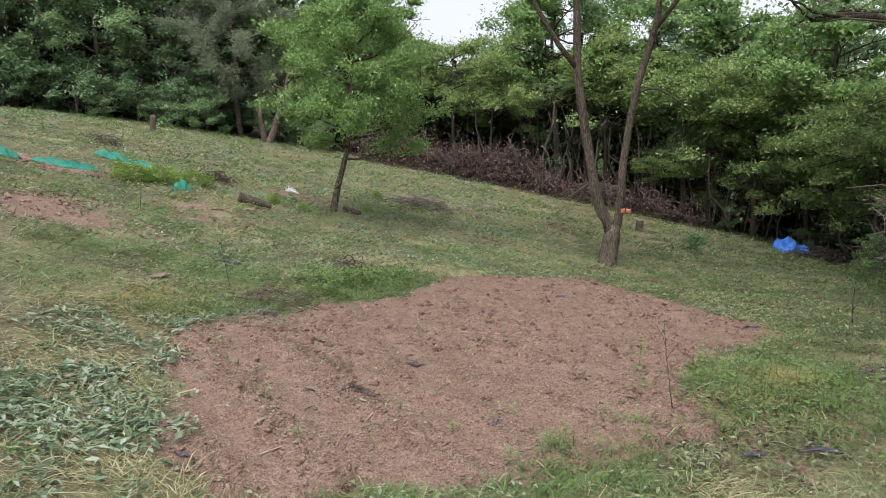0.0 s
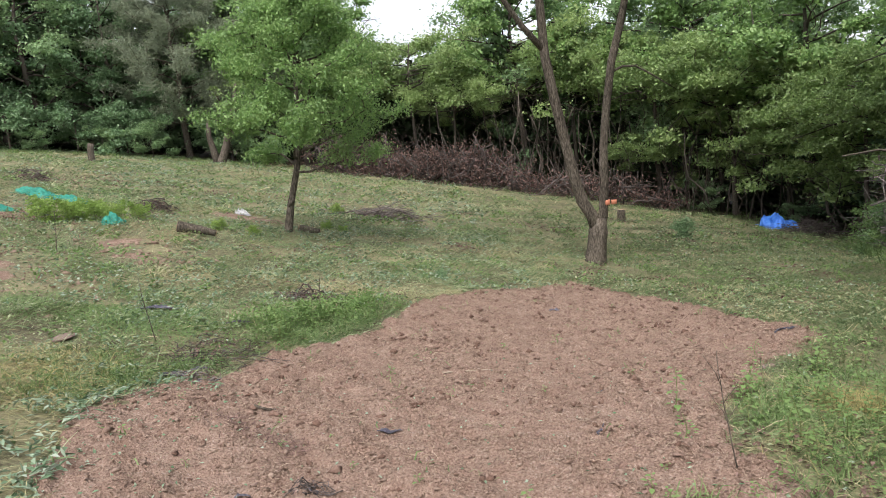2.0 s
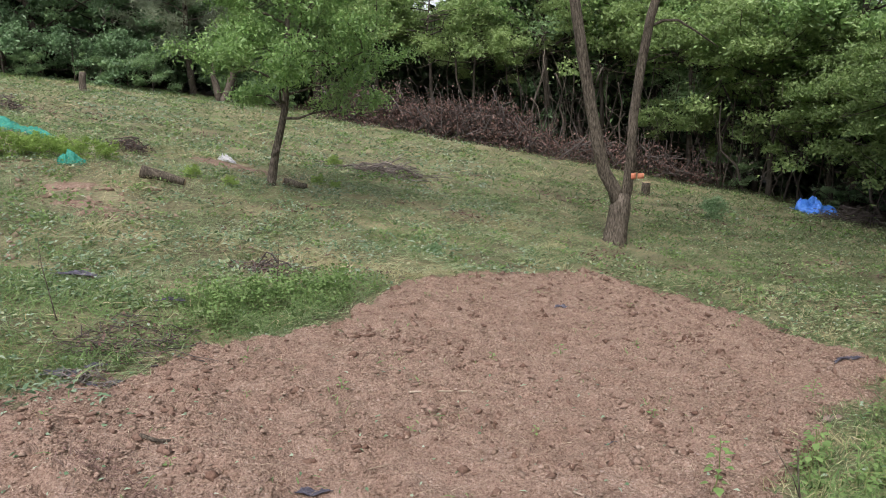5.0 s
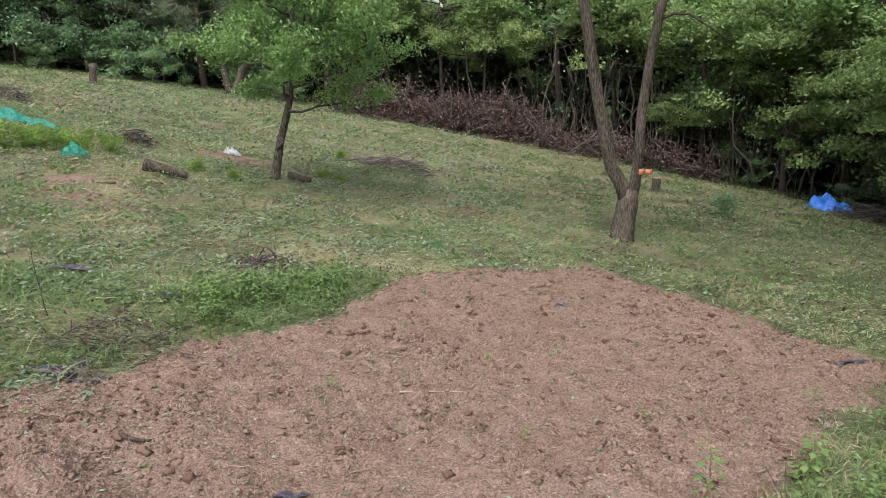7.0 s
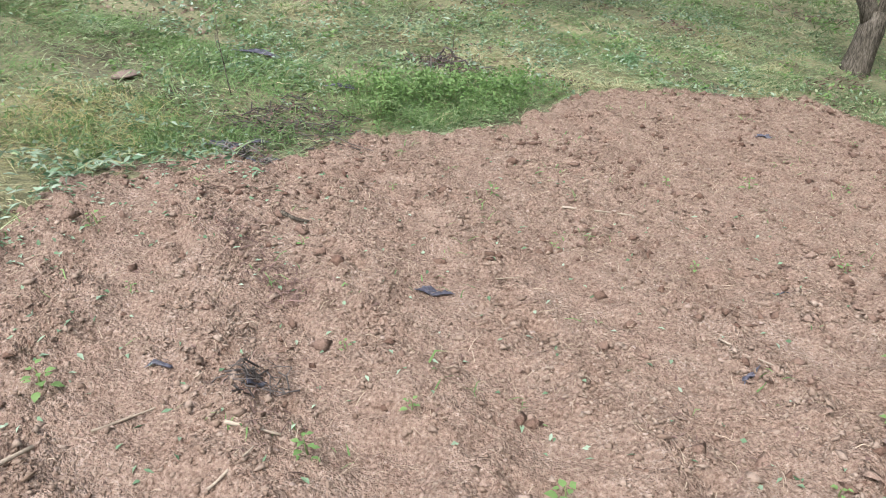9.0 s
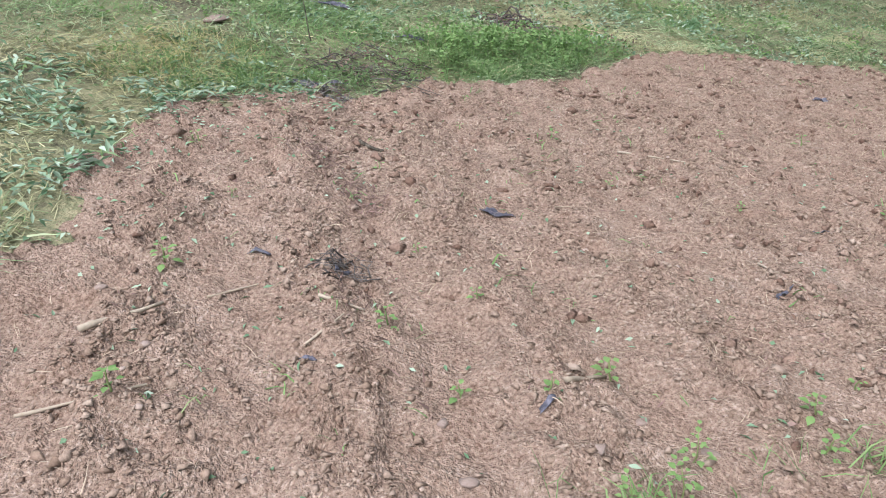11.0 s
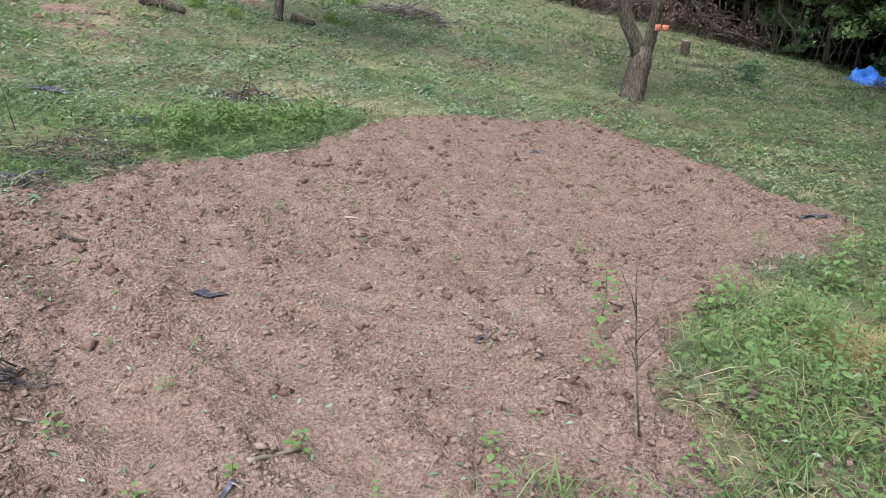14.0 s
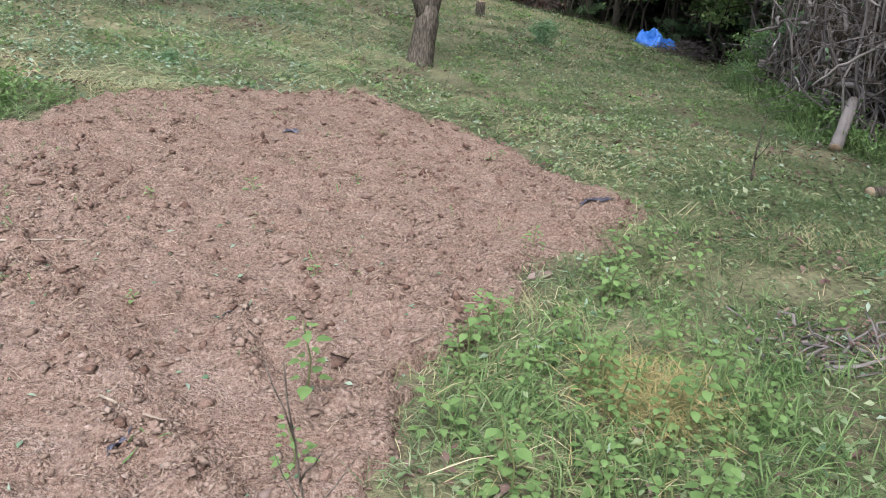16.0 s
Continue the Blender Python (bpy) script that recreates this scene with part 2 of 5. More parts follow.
def outline_distance(x, y, poly):
    p = np.stack([x, y], -1)
    near, within = np.full(p.shape[:-1], 1e9), np.zeros(p.shape[:-1], bool)
    for a, b in zip(poly, np.roll(poly, -1, 0)):
        ab, ap = b - a, p - a
        t = np.clip((ap @ ab) / (ab @ ab), 0, 1)
        near = np.minimum(near, np.hypot(ap[..., 0] - t * ab[0], ap[..., 1] - t * ab[1]))
        crosses = (a[1] > p[..., 1]) != (b[1] > p[..., 1])
        at = (b[0] - a[0]) * (p[..., 1] - a[1]) / (b[1] - a[1] + 1e-12) + a[0]
        within ^= crosses & (p[..., 0] < at)
    return np.where(within, near, -near)


FIELD_X, FIELD_Y, FIELD_STEP = -4.0, 1.5, 0.05
FIELD = outline_distance(*np.meshgrid(np.arange(FIELD_X, 5.6, FIELD_STEP), np.arange(FIELD_Y, 12.8, FIELD_STEP), indexing="ij"), BED)


def inside(x, y):
    """Metres inside (minus: outside) the bed's outline."""
    u = np.clip((np.asarray(x, float) - FIELD_X) / FIELD_STEP, 0, FIELD.shape[0] - 1.001)
    v = np.clip((np.asarray(y, float) - FIELD_Y) / FIELD_STEP, 0, FIELD.shape[1] - 1.001)
    i, j = u.astype(int), v.astype(int)
    u, v = u - i, v - j
    return (FIELD[i, j] * (1 - u) + FIELD[i + 1, j] * u) * (1 - v) + (FIELD[i, j + 1] * (1 - u) + FIELD[i + 1, j + 1] * u) * v


def crest(x, y):
    """Old planting rows that run slantwise over the bed: 1 on a ridge, 0 in a trodden furrow, even on the far side."""
    s = 0.825 * x + 0.565 * y + 0.16 * (vnoise(x, y, 0.9, 3) - 0.5)
    fade = np.clip((8.0 - y) / 2.5, 0.1, 1)
    return 0.5 + 0.5 * fade * np.sin((s - 2.02) * 2 * np.pi / 0.63)


def furrows(x, y):
    """The height of the rows and the unevenness of the bed."""
    return 0.03 * (crest(x, y) - 0.5) + 0.03 * (vnoise(x, y, 1.3, 4) - 0.5) + 0.03 * (vnoise(x, y, 3.3, 1) - 0.5)


def bed_edge(x, y):
    """Metres inside the bed's ragged rim."""
    return inside(x, y) + 0.25 * (vnoise(x, y, 2.6, 0) - 0.5) + 0.2 * (vnoise(x, y, 9, 1) - 0.5)


def bed_height(x, y):
    m = np.clip(bed_edge(x, y) / 0.16, 0, 1)
    m = m * m * (3 - 2 * m)
    crumbs = 0.075 * (0.25 - np.abs(vnoise(x, y, 5.5, 5) - 0.5)) + 0.075 * (0.25 - np.abs(vnoise(x + 0.3 * y, y, 11, 2) - 0.5)) + 0.032 * (vnoise(x, y, 24, 4) - 0.5) + 0.016 * (vnoise(x, y, 37, 1) - 0.5)
    return terrain(x, y) - 0.10 + m * (0.13 + furrows(x, y) + crumbs * (0.65 + 0.6 * crest(x, y)))


def surface(x, y):
    """The height of what lies on top, soil or turf."""
    return np.maximum(terrain(x, y) + ground_relief(x, y), bed_height(x, y))


def top(x, y):
    return float(surface(np.array([x]), np.array([y]))[0])


def fast_mesh(name, verts, faces, material, smooth=False):
    """A mesh from arrays of vertices and of faces that have the same number of corners."""
    me = bpy.data.meshes.new(name)
    faces = np.asarray(faces, np.int32)
    me.vertices.add(len(verts))
    me.vertices.foreach_set("co", np.asarray(verts, np.float32).ravel())
    me.loops.add(faces.size)
    me.loops.foreach_set("vertex_index", faces.ravel())
    me.polygons.add(len(faces))
    me.polygons.foreach_set("loop_start", np.arange(0, faces.size, faces.shape[1], dtype=np.int32))
    if smooth:
        me.polygons.foreach_set("use_smooth", np.ones(len(faces), bool))
    me.materials.append(material)
    me.update(calc_edges=True)
    return me


def joined(pieces):
    verts, faces, at = [], [], 0
    for v, f in pieces:
        verts.append(v)
        faces.append(np.asarray(f) + at)
        at += len(v)
    return np.concatenate(verts), np.concatenate(faces)


def tube(points, radii, sides=6):
    """A tapered, closed tube along points."""
    p, r = np.array(points, float), np.array(radii, float)
    d = np.gradient(p, axis=0)
    d /= np.linalg.norm(d, axis=1)[:, None] + 1e-9
    ref = np.where(np.abs(d[:, 2:3]) > 0.9, [[1.0, 0, 0]], [[0, 0, 1.0]])
    a = np.cross(d, ref)
    a /= np.linalg.norm(a, axis=1)[:, None] + 1e-9
    b = np.cross(d, a)
    ang = np.linspace(0, 2 * np.pi, sides, endpoint=False)
    ring = p[:, None] + r[:, None, None] * (np.cos(ang)[None, :, None] * a[:, None] + np.sin(ang)[None, :, None] * b[:, None])
    v = np.concatenate([ring.reshape(-1, 3), p[:1], p[-1:]])
    n, k = len(p), np.arange(sides)
    q = (k + 1) % sides
    low = (np.arange(n - 1) * sides)[:, None]
    walls = np.concatenate([np.stack([low + k, low + q, low + sides + q], -1), np.stack([low + k, low + sides + q, low + sides + k], -1)]).reshape(-1, 3)
    foot = np.stack([np.full(sides, n * sides), q, k], -1)
    head = np.stack([np.full(sides, n * sides + 1), (n - 1) * sides + k, (n - 1) * sides + q], -1)
    return v, np.concatenate([walls, foot, head])


def bend(rng, start, end, steps, wobble):
    """A wavering line from start to end."""
    t = np.linspace(0, 1, steps)[:, None]
    p = np.array(start) * (1 - t) + np.array(end) * t
    w = np.cumsum(rng.normal(0, wobble, (steps, 3)), 0)
    return p + w * np.sin(t * np.pi) + (w - w[-1:] * t) * 0.3


def leaves(rng, centres, length, width, droop=0.4, flat=0.0, face=None):
    """Folded, pointed leaves at the centres: four corners each."""
    n = len(centres)
    d = rng.normal(size=(n, 3))
    d[:, 2] = d[:, 2] * (1 - flat) * 0.8 - droop
    d /= np.linalg.norm(d, axis=1)[:, None] + 1e-9
    up = rng.normal(0, 0.45, (n, 3)) + ([0, 0, 1] if face is None else face)
    s = np.cross(d, up)
    s /= np.linalg.norm(s, axis=1)[:, None] + 1e-9
    nrm = np.cross(s, d)
    ln = length * rng.uniform(0.55, 1.3, n)[:, None]
    wd = width * rng.uniform(0.6, 1.25, n)[:, None]
    base, tip = centres - d * ln * 0.5, centres + d * ln * 0.5 - nrm * ln * 0.12
    mid = centres - d * ln * 0.06 + nrm * wd * 0.22
    v = np.stack([base, mid + s * wd * 0.5, tip, mid - s * wd * 0.5], 1).reshape(-1, 3)
    i = np.arange(n)[:, None] * 4
    return v, np.concatenate([i + [[0, 1, 2]], i + [[0, 2, 3]]])


def blades(rng, x, y, long, wide, lie=0.8, curl=0.4, lift=0.0, wild=1.0, plain=False):
    """Grass blades rooted at x, y; lie: 0 standing, 1 lying."""
    n = len(x)
    z = surface(x, y) - 0.004 + lift * rng.random(n)
    ang = rng.uniform(0, 2 * np.pi, n) if wild >= 1 else 9 * vnoise(x, y, 1.1, 4) + rng.normal(0, wild, n)
    tip_up = np.clip(1 - lie + rng.normal(0, 0.18, n), 0.02, 1.2)
    ln = long * rng.uniform(0.4, 1.35, n)
    h = np.stack([np.cos(ang), np.sin(ang), np.zeros(n)], 1)
    s = np.stack([-np.sin(ang), np.cos(ang), rng.normal(0, 0.4, n)], 1) * (wide * rng.uniform(0.6, 1.4, n) * 0.5)[:, None]
    root = np.stack([x, y, z], 1)
    out = np.sqrt(np.clip(1 - tip_up**2, 0.05, 1))
    bow = rng.normal(0, curl, n) * (0.3 if plain else 1)
    side = np.stack([-np.sin(ang), np.cos(ang), np.zeros(n)], 1)
    mid = root + h * (ln * 0.5 * out)[:, None] + [0, 0, 1] * (ln * 0.55 * tip_up + 0.006)[:, None] + side * (ln * bow * 0.12)[:, None]
    tip = root + h * (ln * out)[:, None] + [0, 0, 1] * (ln * tip_up * (0.95 - 0.45 * np.abs(bow)))[:, None] + side * (ln * bow * 0.45)[:, None]
    tip[:, 2] = np.maximum(tip[:, 2], surface(tip[:, 0], tip[:, 1]) + 0.003)
    mid[:, 2] = np.maximum(mid[:, 2], surface(mid[:, 0], mid[:, 1]) + 0.005)
    if plain:
        v = np.stack([root - s * 0.7, root + s * 0.7, tip + s * 0.35, tip - s * 0.35], 1).reshape(-1, 3)
        i = np.arange(n)[:, None] * 4
        return v, np.concatenate([i + [[0, 1, 2]], i + [[0, 2, 3]]])
    v = np.stack([root - s, root + s, mid + s * 0.9, mid - s * 0.9, tip], 1).reshape(-1, 3)
    i = np.arange(n)[:, None] * 5
    return v, np.concatenate([i + [[0, 1, 2]], i + [[0, 2, 3]], i + [[3, 2, 4]]])


T = (1 + 5**0.5) / 2
ICO_V = np.array([(-1, T, 0), (1, T, 0), (-1, -T, 0), (1, -T, 0), (0, -1, T), (0, 1, T), (0, -1, -T), (0, 1, -T), (T, 0, -1), (T, 0, 1), (-T, 0, -1), (-T, 0, 1)]) / 1.902
ICO_F = np.array([(0, 11, 5), (0, 5, 1), (0, 1, 7), (0, 7, 10), (0, 10, 11), (1, 5, 9), (5, 11, 4), (11, 10, 2), (10, 7, 6), (7, 1, 8), (3, 9, 4), (3, 4, 2), (3, 2, 6), (3, 6, 8), (3, 8, 9), (4, 9, 5), (2, 4, 11), (6, 2, 10), (8, 6, 7), (9, 8, 1)])


def lumps(rng, centres, size, squash=0.65):
    """Small uneven stones or clods."""
    n = len(centres)
    v = ICO_V[None] * rng.uniform(0.6, 1.35, (n, 12, 1)) * np.asarray(size)[:, None, None]
    v = v * np.stack([rng.uniform(0.7, 1.4, n), rng.uniform(0.7, 1.3, n), np.full(n, squash) * rng.uniform(0.7, 1.2, n)], 1)[:, None]
    a = rng.uniform(0, 6.28, n)[:, None]
    x, y = v[..., 0] * np.cos(a) - v[..., 1] * np.sin(a), v[..., 0] * np.sin(a) + v[..., 1] * np.cos(a)
    v = np.stack([x, y, v[..., 2]], -1) + centres[:, None]
    return v.reshape(-1, 3), (ICO_F[None] + np.arange(n)[:, None, None] * 12).reshape(-1, 3)


OCT_V = np.array([(1, 0, 0), (0, 1, 0), (-1, 0, 0), (0, -1, 0), (0, 0, 1), (0, 0, -1)], float)
OCT_F = np.array([(0, 1, 4), (1, 2, 4), (2, 3, 4), (3, 0, 4), (1, 0, 5), (2, 1, 5), (3, 2, 5), (0, 3, 5)])


def crumbs(rng, centres, size):
    """Sharp little crumbs of eight facets, tilted at random."""
    n = len(centres)
    v = OCT_V[None] * rng.uniform(0.5, 1.5, (n, 6, 1)) * np.asarray(size)[:, None, None] + rng.normal(0, 0.25, (n, 6, 3)) * np.asarray(size)[:, None, None]
    v = v * np.stack([rng.uniform(0.7, 1.6, n), rng.uniform(0.6, 1.2, n), rng.uniform(0.45, 0.9, n)], 1)[:, None]
    a = rng.uniform(0, 6.28, n)[:, None]
    x, y = v[..., 0] * np.cos(a) - v[..., 1] * np.sin(a), v[..., 0] * np.sin(a) + v[..., 1] * np.cos(a)
    v = np.stack([x, y, v[..., 2]], -1) + centres[:, None]
    return v.reshape(-1, 3), (OCT_F[None] + np.arange(n)[:, None, None] * 6).reshape(-1, 3)


def thing(name, label, category, place=(0, 0, 0), group="", kind=""):
    ob = tagged(new(name), label, category, group, kind)
    ob.location = place
    return ob


def solid(name, vf, material, smooth=False):
    return new(name, fast_mesh(name, *vf, material, smooth))


def part(name, vf, material, parent, label="", smooth=False):
    ob = solid(name, vf, material, smooth)
    ob.parent = parent
    return tagged(ob, label)


def stuff(name, vf, material, label, category, smooth=False):
    return tagged(solid(name, vf, material, smooth), label, category, kind="stuff")


# ---- the ground ----


def warped(half, core, n, power=5):
    u = np.linspace(-1, 1, n)
    return core * u + np.sign(u) * (half - core) * np.abs(u) ** power


def sheet(xs, ys, height):
    x, y = np.meshgrid(xs, ys, indexing="ij")
    v = np.stack([x, y, height(x, y)], -1).reshape(-1, 3)
    i = (np.arange(len(xs) - 1)[:, None] * len(ys) + np.arange(len(ys) - 1)[None]).ravel()
    return v, np.stack([i, i + len(ys), i + len(ys) + 1, i + 1], 1)


tagged(solid("ground", sheet(warped(1500, 14, 300, 9) + 0.5, warped(1500, 16, 300, 9) + 12, lambda x, y: terrain(x, y) + ground_relief(x, y)), M_GROUND, True), "sloping mown clearing of matted cut grass and earth", "ground", kind="structure")
tagged(solid("soil_bed", sheet(np.arange(-2.8, 4.0, 0.025), np.arange(2.6, 11.4, 0.025), bed_height), M_SOIL), "freshly tilled bed of reddish brown crumbly soil", "soil bed", kind="structure")


# ---- bits on the bed ----
rng = np.random.default_rng(11)


def scatter(rng, n, x0, x1, y0, y1, keep):
    x, y = rng.uniform(x0, x1, n), rng.uniform(y0, y1, n)
    k = keep(x, y)
    return x[k], y[k]


def on_bed(x, y):
    return bed_edge(x, y) > 0.06


def off_bed(x, y):
    return bed_edge(x, y) < 0.10 * rng.random(np.shape(x)) ** 2 + 0.04


x, y = scatter(rng, 230000, -2.6, 3.9, 3.1, 11.2, lambda x, y: on_bed(x, y) & (rng.random(len(x)) < np.clip(0.35 + 1.6 * (vnoise(x, y, 2.2, 3) - 0.3), 0.15, 1) * np.clip(1.6 - (y - 4) / 7, 0.3, 1) * (0.2 + 1.1 * crest(x, y))))
size = 0.003 + 0.012 * rng.random(len(x)) ** 9 + 0.0035 * rng.random(len(x))
stuff("soil_clods", crumbs(rng, np.stack([x, y, surface(x, y) + size * 0.2], 1), size), M_CLOD, "loose reddish soil crumbs strewn over the tilled bed", "soil clods")
# dark lumps, thicker towards the right and the far side
x, y = scatter(rng, 19000, -2.4, 3.7, 4.2, 10.9, lambda x, y: on_bed(x, y) & (rng.random(len(x)) < 0.12 + 0.9 * np.clip((x + y * 0.4 - 2.2) / 3, 0, 1) * vnoise(x, y, 1.5, 2) * (0.3 + crest(x, y))))
size = (0.007 + 0.022 * rng.random(len(x)) ** 4) * np.clip(0.6 + 0.13 * (y - 3.5), 0.8, 1.5)
stuff("large_clods", crumbs(rng, np.stack([x, y, surface(x, y) - size * 0.35], 1), size), M_LUMP, "broken lumps of dark reddish soil on the bed", "soil clods")
x, y = scatter(np.random.default_rng(12), 9000, -2.3, 3.7, 5.0, 10.9, lambda x, y: on_bed(x, y) & (np.random.default_rng(13).random(len(x)) < 1.3 * np.clip(vnoise(x, y, 3.6, 5) - 0.55, 0, 1) + 0.03))
size = np.random.default_rng(14).uniform(0.012, 0.034, len(x))
stuff("large_clods", crumbs(np.random.default_rng(15), np.stack([x, y, surface(x, y) + size * 0.1], 1), size), M_LUMP, "turned-up dark clods of soil on the bed", "soil clods")
x, y = scatter(rng, 1100, -2.4, 3.7, 3.3, 10.8, on_bed)
size = 0.005 + 0.012 * rng.random(len(x)) ** 4
stuff("pebbles", lumps(rng, np.stack([x, y, surface(x, y) + -size * 0.15], 1), size, 0.5), M_PEBBLE, "small pale pebbles in the tilled soil", "pebbles")
x, y = scatter(rng, 90000, -2.6, 3.9, 3.1, 11.2, lambda x, y: on_bed(x, y) & (rng.random(len(x)) < vnoise(x, y, 1.7, 1) ** 1.5 * (0.15 + 1.0 * vnoise(x, y, 7.5, 3) ** 2)))
stuff("root_bits", blades(rng, x[::9] + 0.07, y[::9] - 0.05, 0.03, 0.006, 0.95, 0.8, 0.006), M_DRYLEAF, "dark broken roots and dry leaf bits on the soil", "plant debris")
stuff("straw_bits", blades(rng, x[1::2], y[1::2], 0.075, 0.0022, 0.95, 0.9, 0.006), M_FIBRE, "broken dry straw and roots on the soil", "straw")
# a line of dug-up roots and film shreds along one ridge
t = rng.random(2600) ** 0.8
x, y = -0.02 - 1.5 * t + 0.16 * np.sin(t * 13) + rng.normal(0, 0.05, 2600), 4.05 + 2.35 * t + rng.normal(0, 0.08, 2600)
keep = rng.random(2600) < 0.03 + 2.2 * np.clip(vnoise(x, y, 2.7, 2) - 0.6, 0, 1)
stuff("root_bits", blades(rng, x[keep], y[keep], 0.06, 0.005, 0.9, 0.9, 0.015), M_DRYLEAF, "line of withered roots along a ridge of the bed", "plant debris")
x, y = scatter(rng, 9000, -2.3, 2.2, 3.2, 7.6, lambda x, y: on_bed(x, y) & (rng.random(len(x)) < 0.05 + 2.2 * np.exp(-np.clip(x + 1.9, 0, 9) / 0.38) * (y < 6.6) * vnoise(x, y, 4, 2) ** 2))
stuff("leaf_bits", leaves(rng, np.stack([x, y, surface(x, y) + 0.006], 1), 0.035, 0.015, 0.0, 0.8), M_PALE, "bits of wilted green leaf strewn on the soil", "leaf litter")
x, y = scatter(rng, 16000, -2.6, 3.9, 3.1, 11.2, lambda x, y: on_bed(x, y) & (rng.random(len(x)) < 3 * np.clip(vnoise(x, y, 4.5, 4) - 0.72, 0, 1)))
stuff("grass_sprouts", blades(rng, x, y, 0.07, 0.005, 0.6, 0.6), M_LUSH, "sparse green grass blades left on the soil", "grass")


def stem_line(rng, a, b, steps=7, wobble=0.02):
    return bend(rng, a, b, steps, wobble)


def make_scrap(rng, place, size, turn, label="torn scrap of crumpled black plastic mulch film"):
    """Crumpled film: a small sheet with folds and a ragged edge."""
    n, m = 15, 11
    u, v = np.meshgrid(np.linspace(-1, 1, n), np.linspace(-1, 1, m), indexing="ij")
    seed = rng.uniform(0, 50)
    w = 1 + 0.5 * (vnoise(u + seed, v, 1.6, 1) - 0.5)
    px, py = u * size * w * (1 - 0.3 * v), v * size * 0.38 * w + 0.2 * size * (vnoise(u, u + seed, 1.3, 2) - 0.5)
    pz = 0.009 + 0.16 * size * vnoise(u + seed, v * 0.6, 2.2, 3) * (1 - 0.7 * np.abs(u)) + 0.05 * size * np.sin(v * 9 + u * 4)
    c, s_ = math.cos(turn), math.sin(turn)
    gx, gy = place[0] + px * c - py * s_, place[1] + px * s_ + py * c
    verts = np.stack([gx - place[0], gy - place[1], surface(gx, gy) - top(*place) + pz], -1).reshape(-1, 3)
    i = (np.arange(n - 1)[:, None] * m + np.arange(m - 1)[None]).ravel()
    ob = solid("plastic_scrap", (verts, np.stack([i, i + m, i + m + 1, i + 1], 1)), M_BLACK)
    ob.location = (*place, top(*place) + (0.03 if inside(np.array(place[:1]), np.array(place[1:]))[0] < 0 else 0))  # on the matted grass, or on the soil
    ob.modifiers.new("thickness", "SOLIDIFY").thickness = 0.002
    return tagged(ob, label, "plastic scrap", "scraps of mulch film")


for px, py, size, turn in [(-0.22, 5.77, 0.068, 0.5), (-0.92, 4.84, 0.04, 0.2), (-0.58, 4.86, 0.03, 1.2), (1.26, 6.33, 0.03, 0.3), (-1.82, 6.84, 0.11, 0.4), (-1.66, 6.80, 0.06, -0.3), (-1.72, 7.02, 0.06, 0.8), (-1.66, 8.23, 0.09, 0.3), (1.04, 5.53, 0.035, 0.9),
                           (1.85, 4.18, 0.08, 0.3), (2.26, 4.18, 0.09, -0.4), (-2.50, 8.55, 0.14, 0.2), (-1.35, 3.62, 0.05, 0.3), (3.35, 7.75, 0.09, 0.2), (-1.55, 6.86, 0.06, 1.0), (0.32, 4.42, 0.03, 1.0), (1.5, 9.1, 0.05, 0.2), (-0.45, 4.35, 0.03, 0.5)]:
    make_scrap(rng, (px, py), size, turn)


def make_stick(rng, a, b, r, label, name="stick", material=M_DEAD, group="sticks on the ground"):
    za, zb = top(*a), top(*b)
    mid = ((a[0] + b[0]) / 2, (a[1] + b[1]) / 2)
    p = stem_line(rng, (a[0] - mid[0], a[1] - mid[1], za - top(*mid) + r), (b[0] - mid[0], b[1] - mid[1], zb - top(*mid) + r), 7, r * 0.35)
    zs = surface(p[:, 0] + mid[0], p[:, 1] + mid[1]) - top(*mid)
    p[:, 2] = np.polyval(np.polyfit(np.arange(7), zs, 1), np.arange(7)) + r * 0.9
    ob = solid(name, tube(p, np.linspace(r, r * 0.6, 7) * rng.uniform(0.85, 1.15, 7), 7), material, True)
    ob.location = (*mid, top(*mid))
    return tagged(ob, label, "stick", group)


make_stick(rng, (-1.12, 6.13), (-0.99, 6.18), 0.013, "short dark stick lying on the soil", material=M_BARK)
for a, b, r in [((0.18, 7.03), (0.58, 7.10), 0.010), ((-1.08, 4.08), (-1.0, 4.36), 0.016), ((-0.93, 4.50), (-0.81, 4.69), 0.007), ((0.36, 4.52), (0.46, 4.72), 0.013), ((-0.55, 4.62), (-0.40, 4.68), 0.009), ((2.62, 6.45), (2.82, 6.36), 0.010),
                ((1.95, 6.05), (2.15, 6.20), 0.007), ((-0.48, 4.40), (-0.42, 4.56), 0.008), ((-1.0, 3.75), (-0.75, 3.98), 0.008), ((0.95, 5.75), (1.2, 5.6), 0.007), ((1.45, 4.15), (1.55, 4.3), 0.014), ((2.05, 5.22), (2.12, 5.30), 0.012), ((-0.1, 6.0), (0.12, 6.1), 0.006)]:
    make_stick(rng, a, b, r * 0.7, "pale weathered stick lying on the soil", material=M_PALEWOOD)


def make_stone(rng, place, size, label):
    vf = lumps(rng, np.array([[0, 0, size * (0.02 if size < 0.09 else 0.22)]]), [size], 0.38)
    ob = solid("stone", vf, M_STONE)
    ob.location = (*place, top(*place))
    ob.modifiers.new("worn", "BEVEL").width = size * 0.18
    return tagged(ob, label, "stone", "stones")


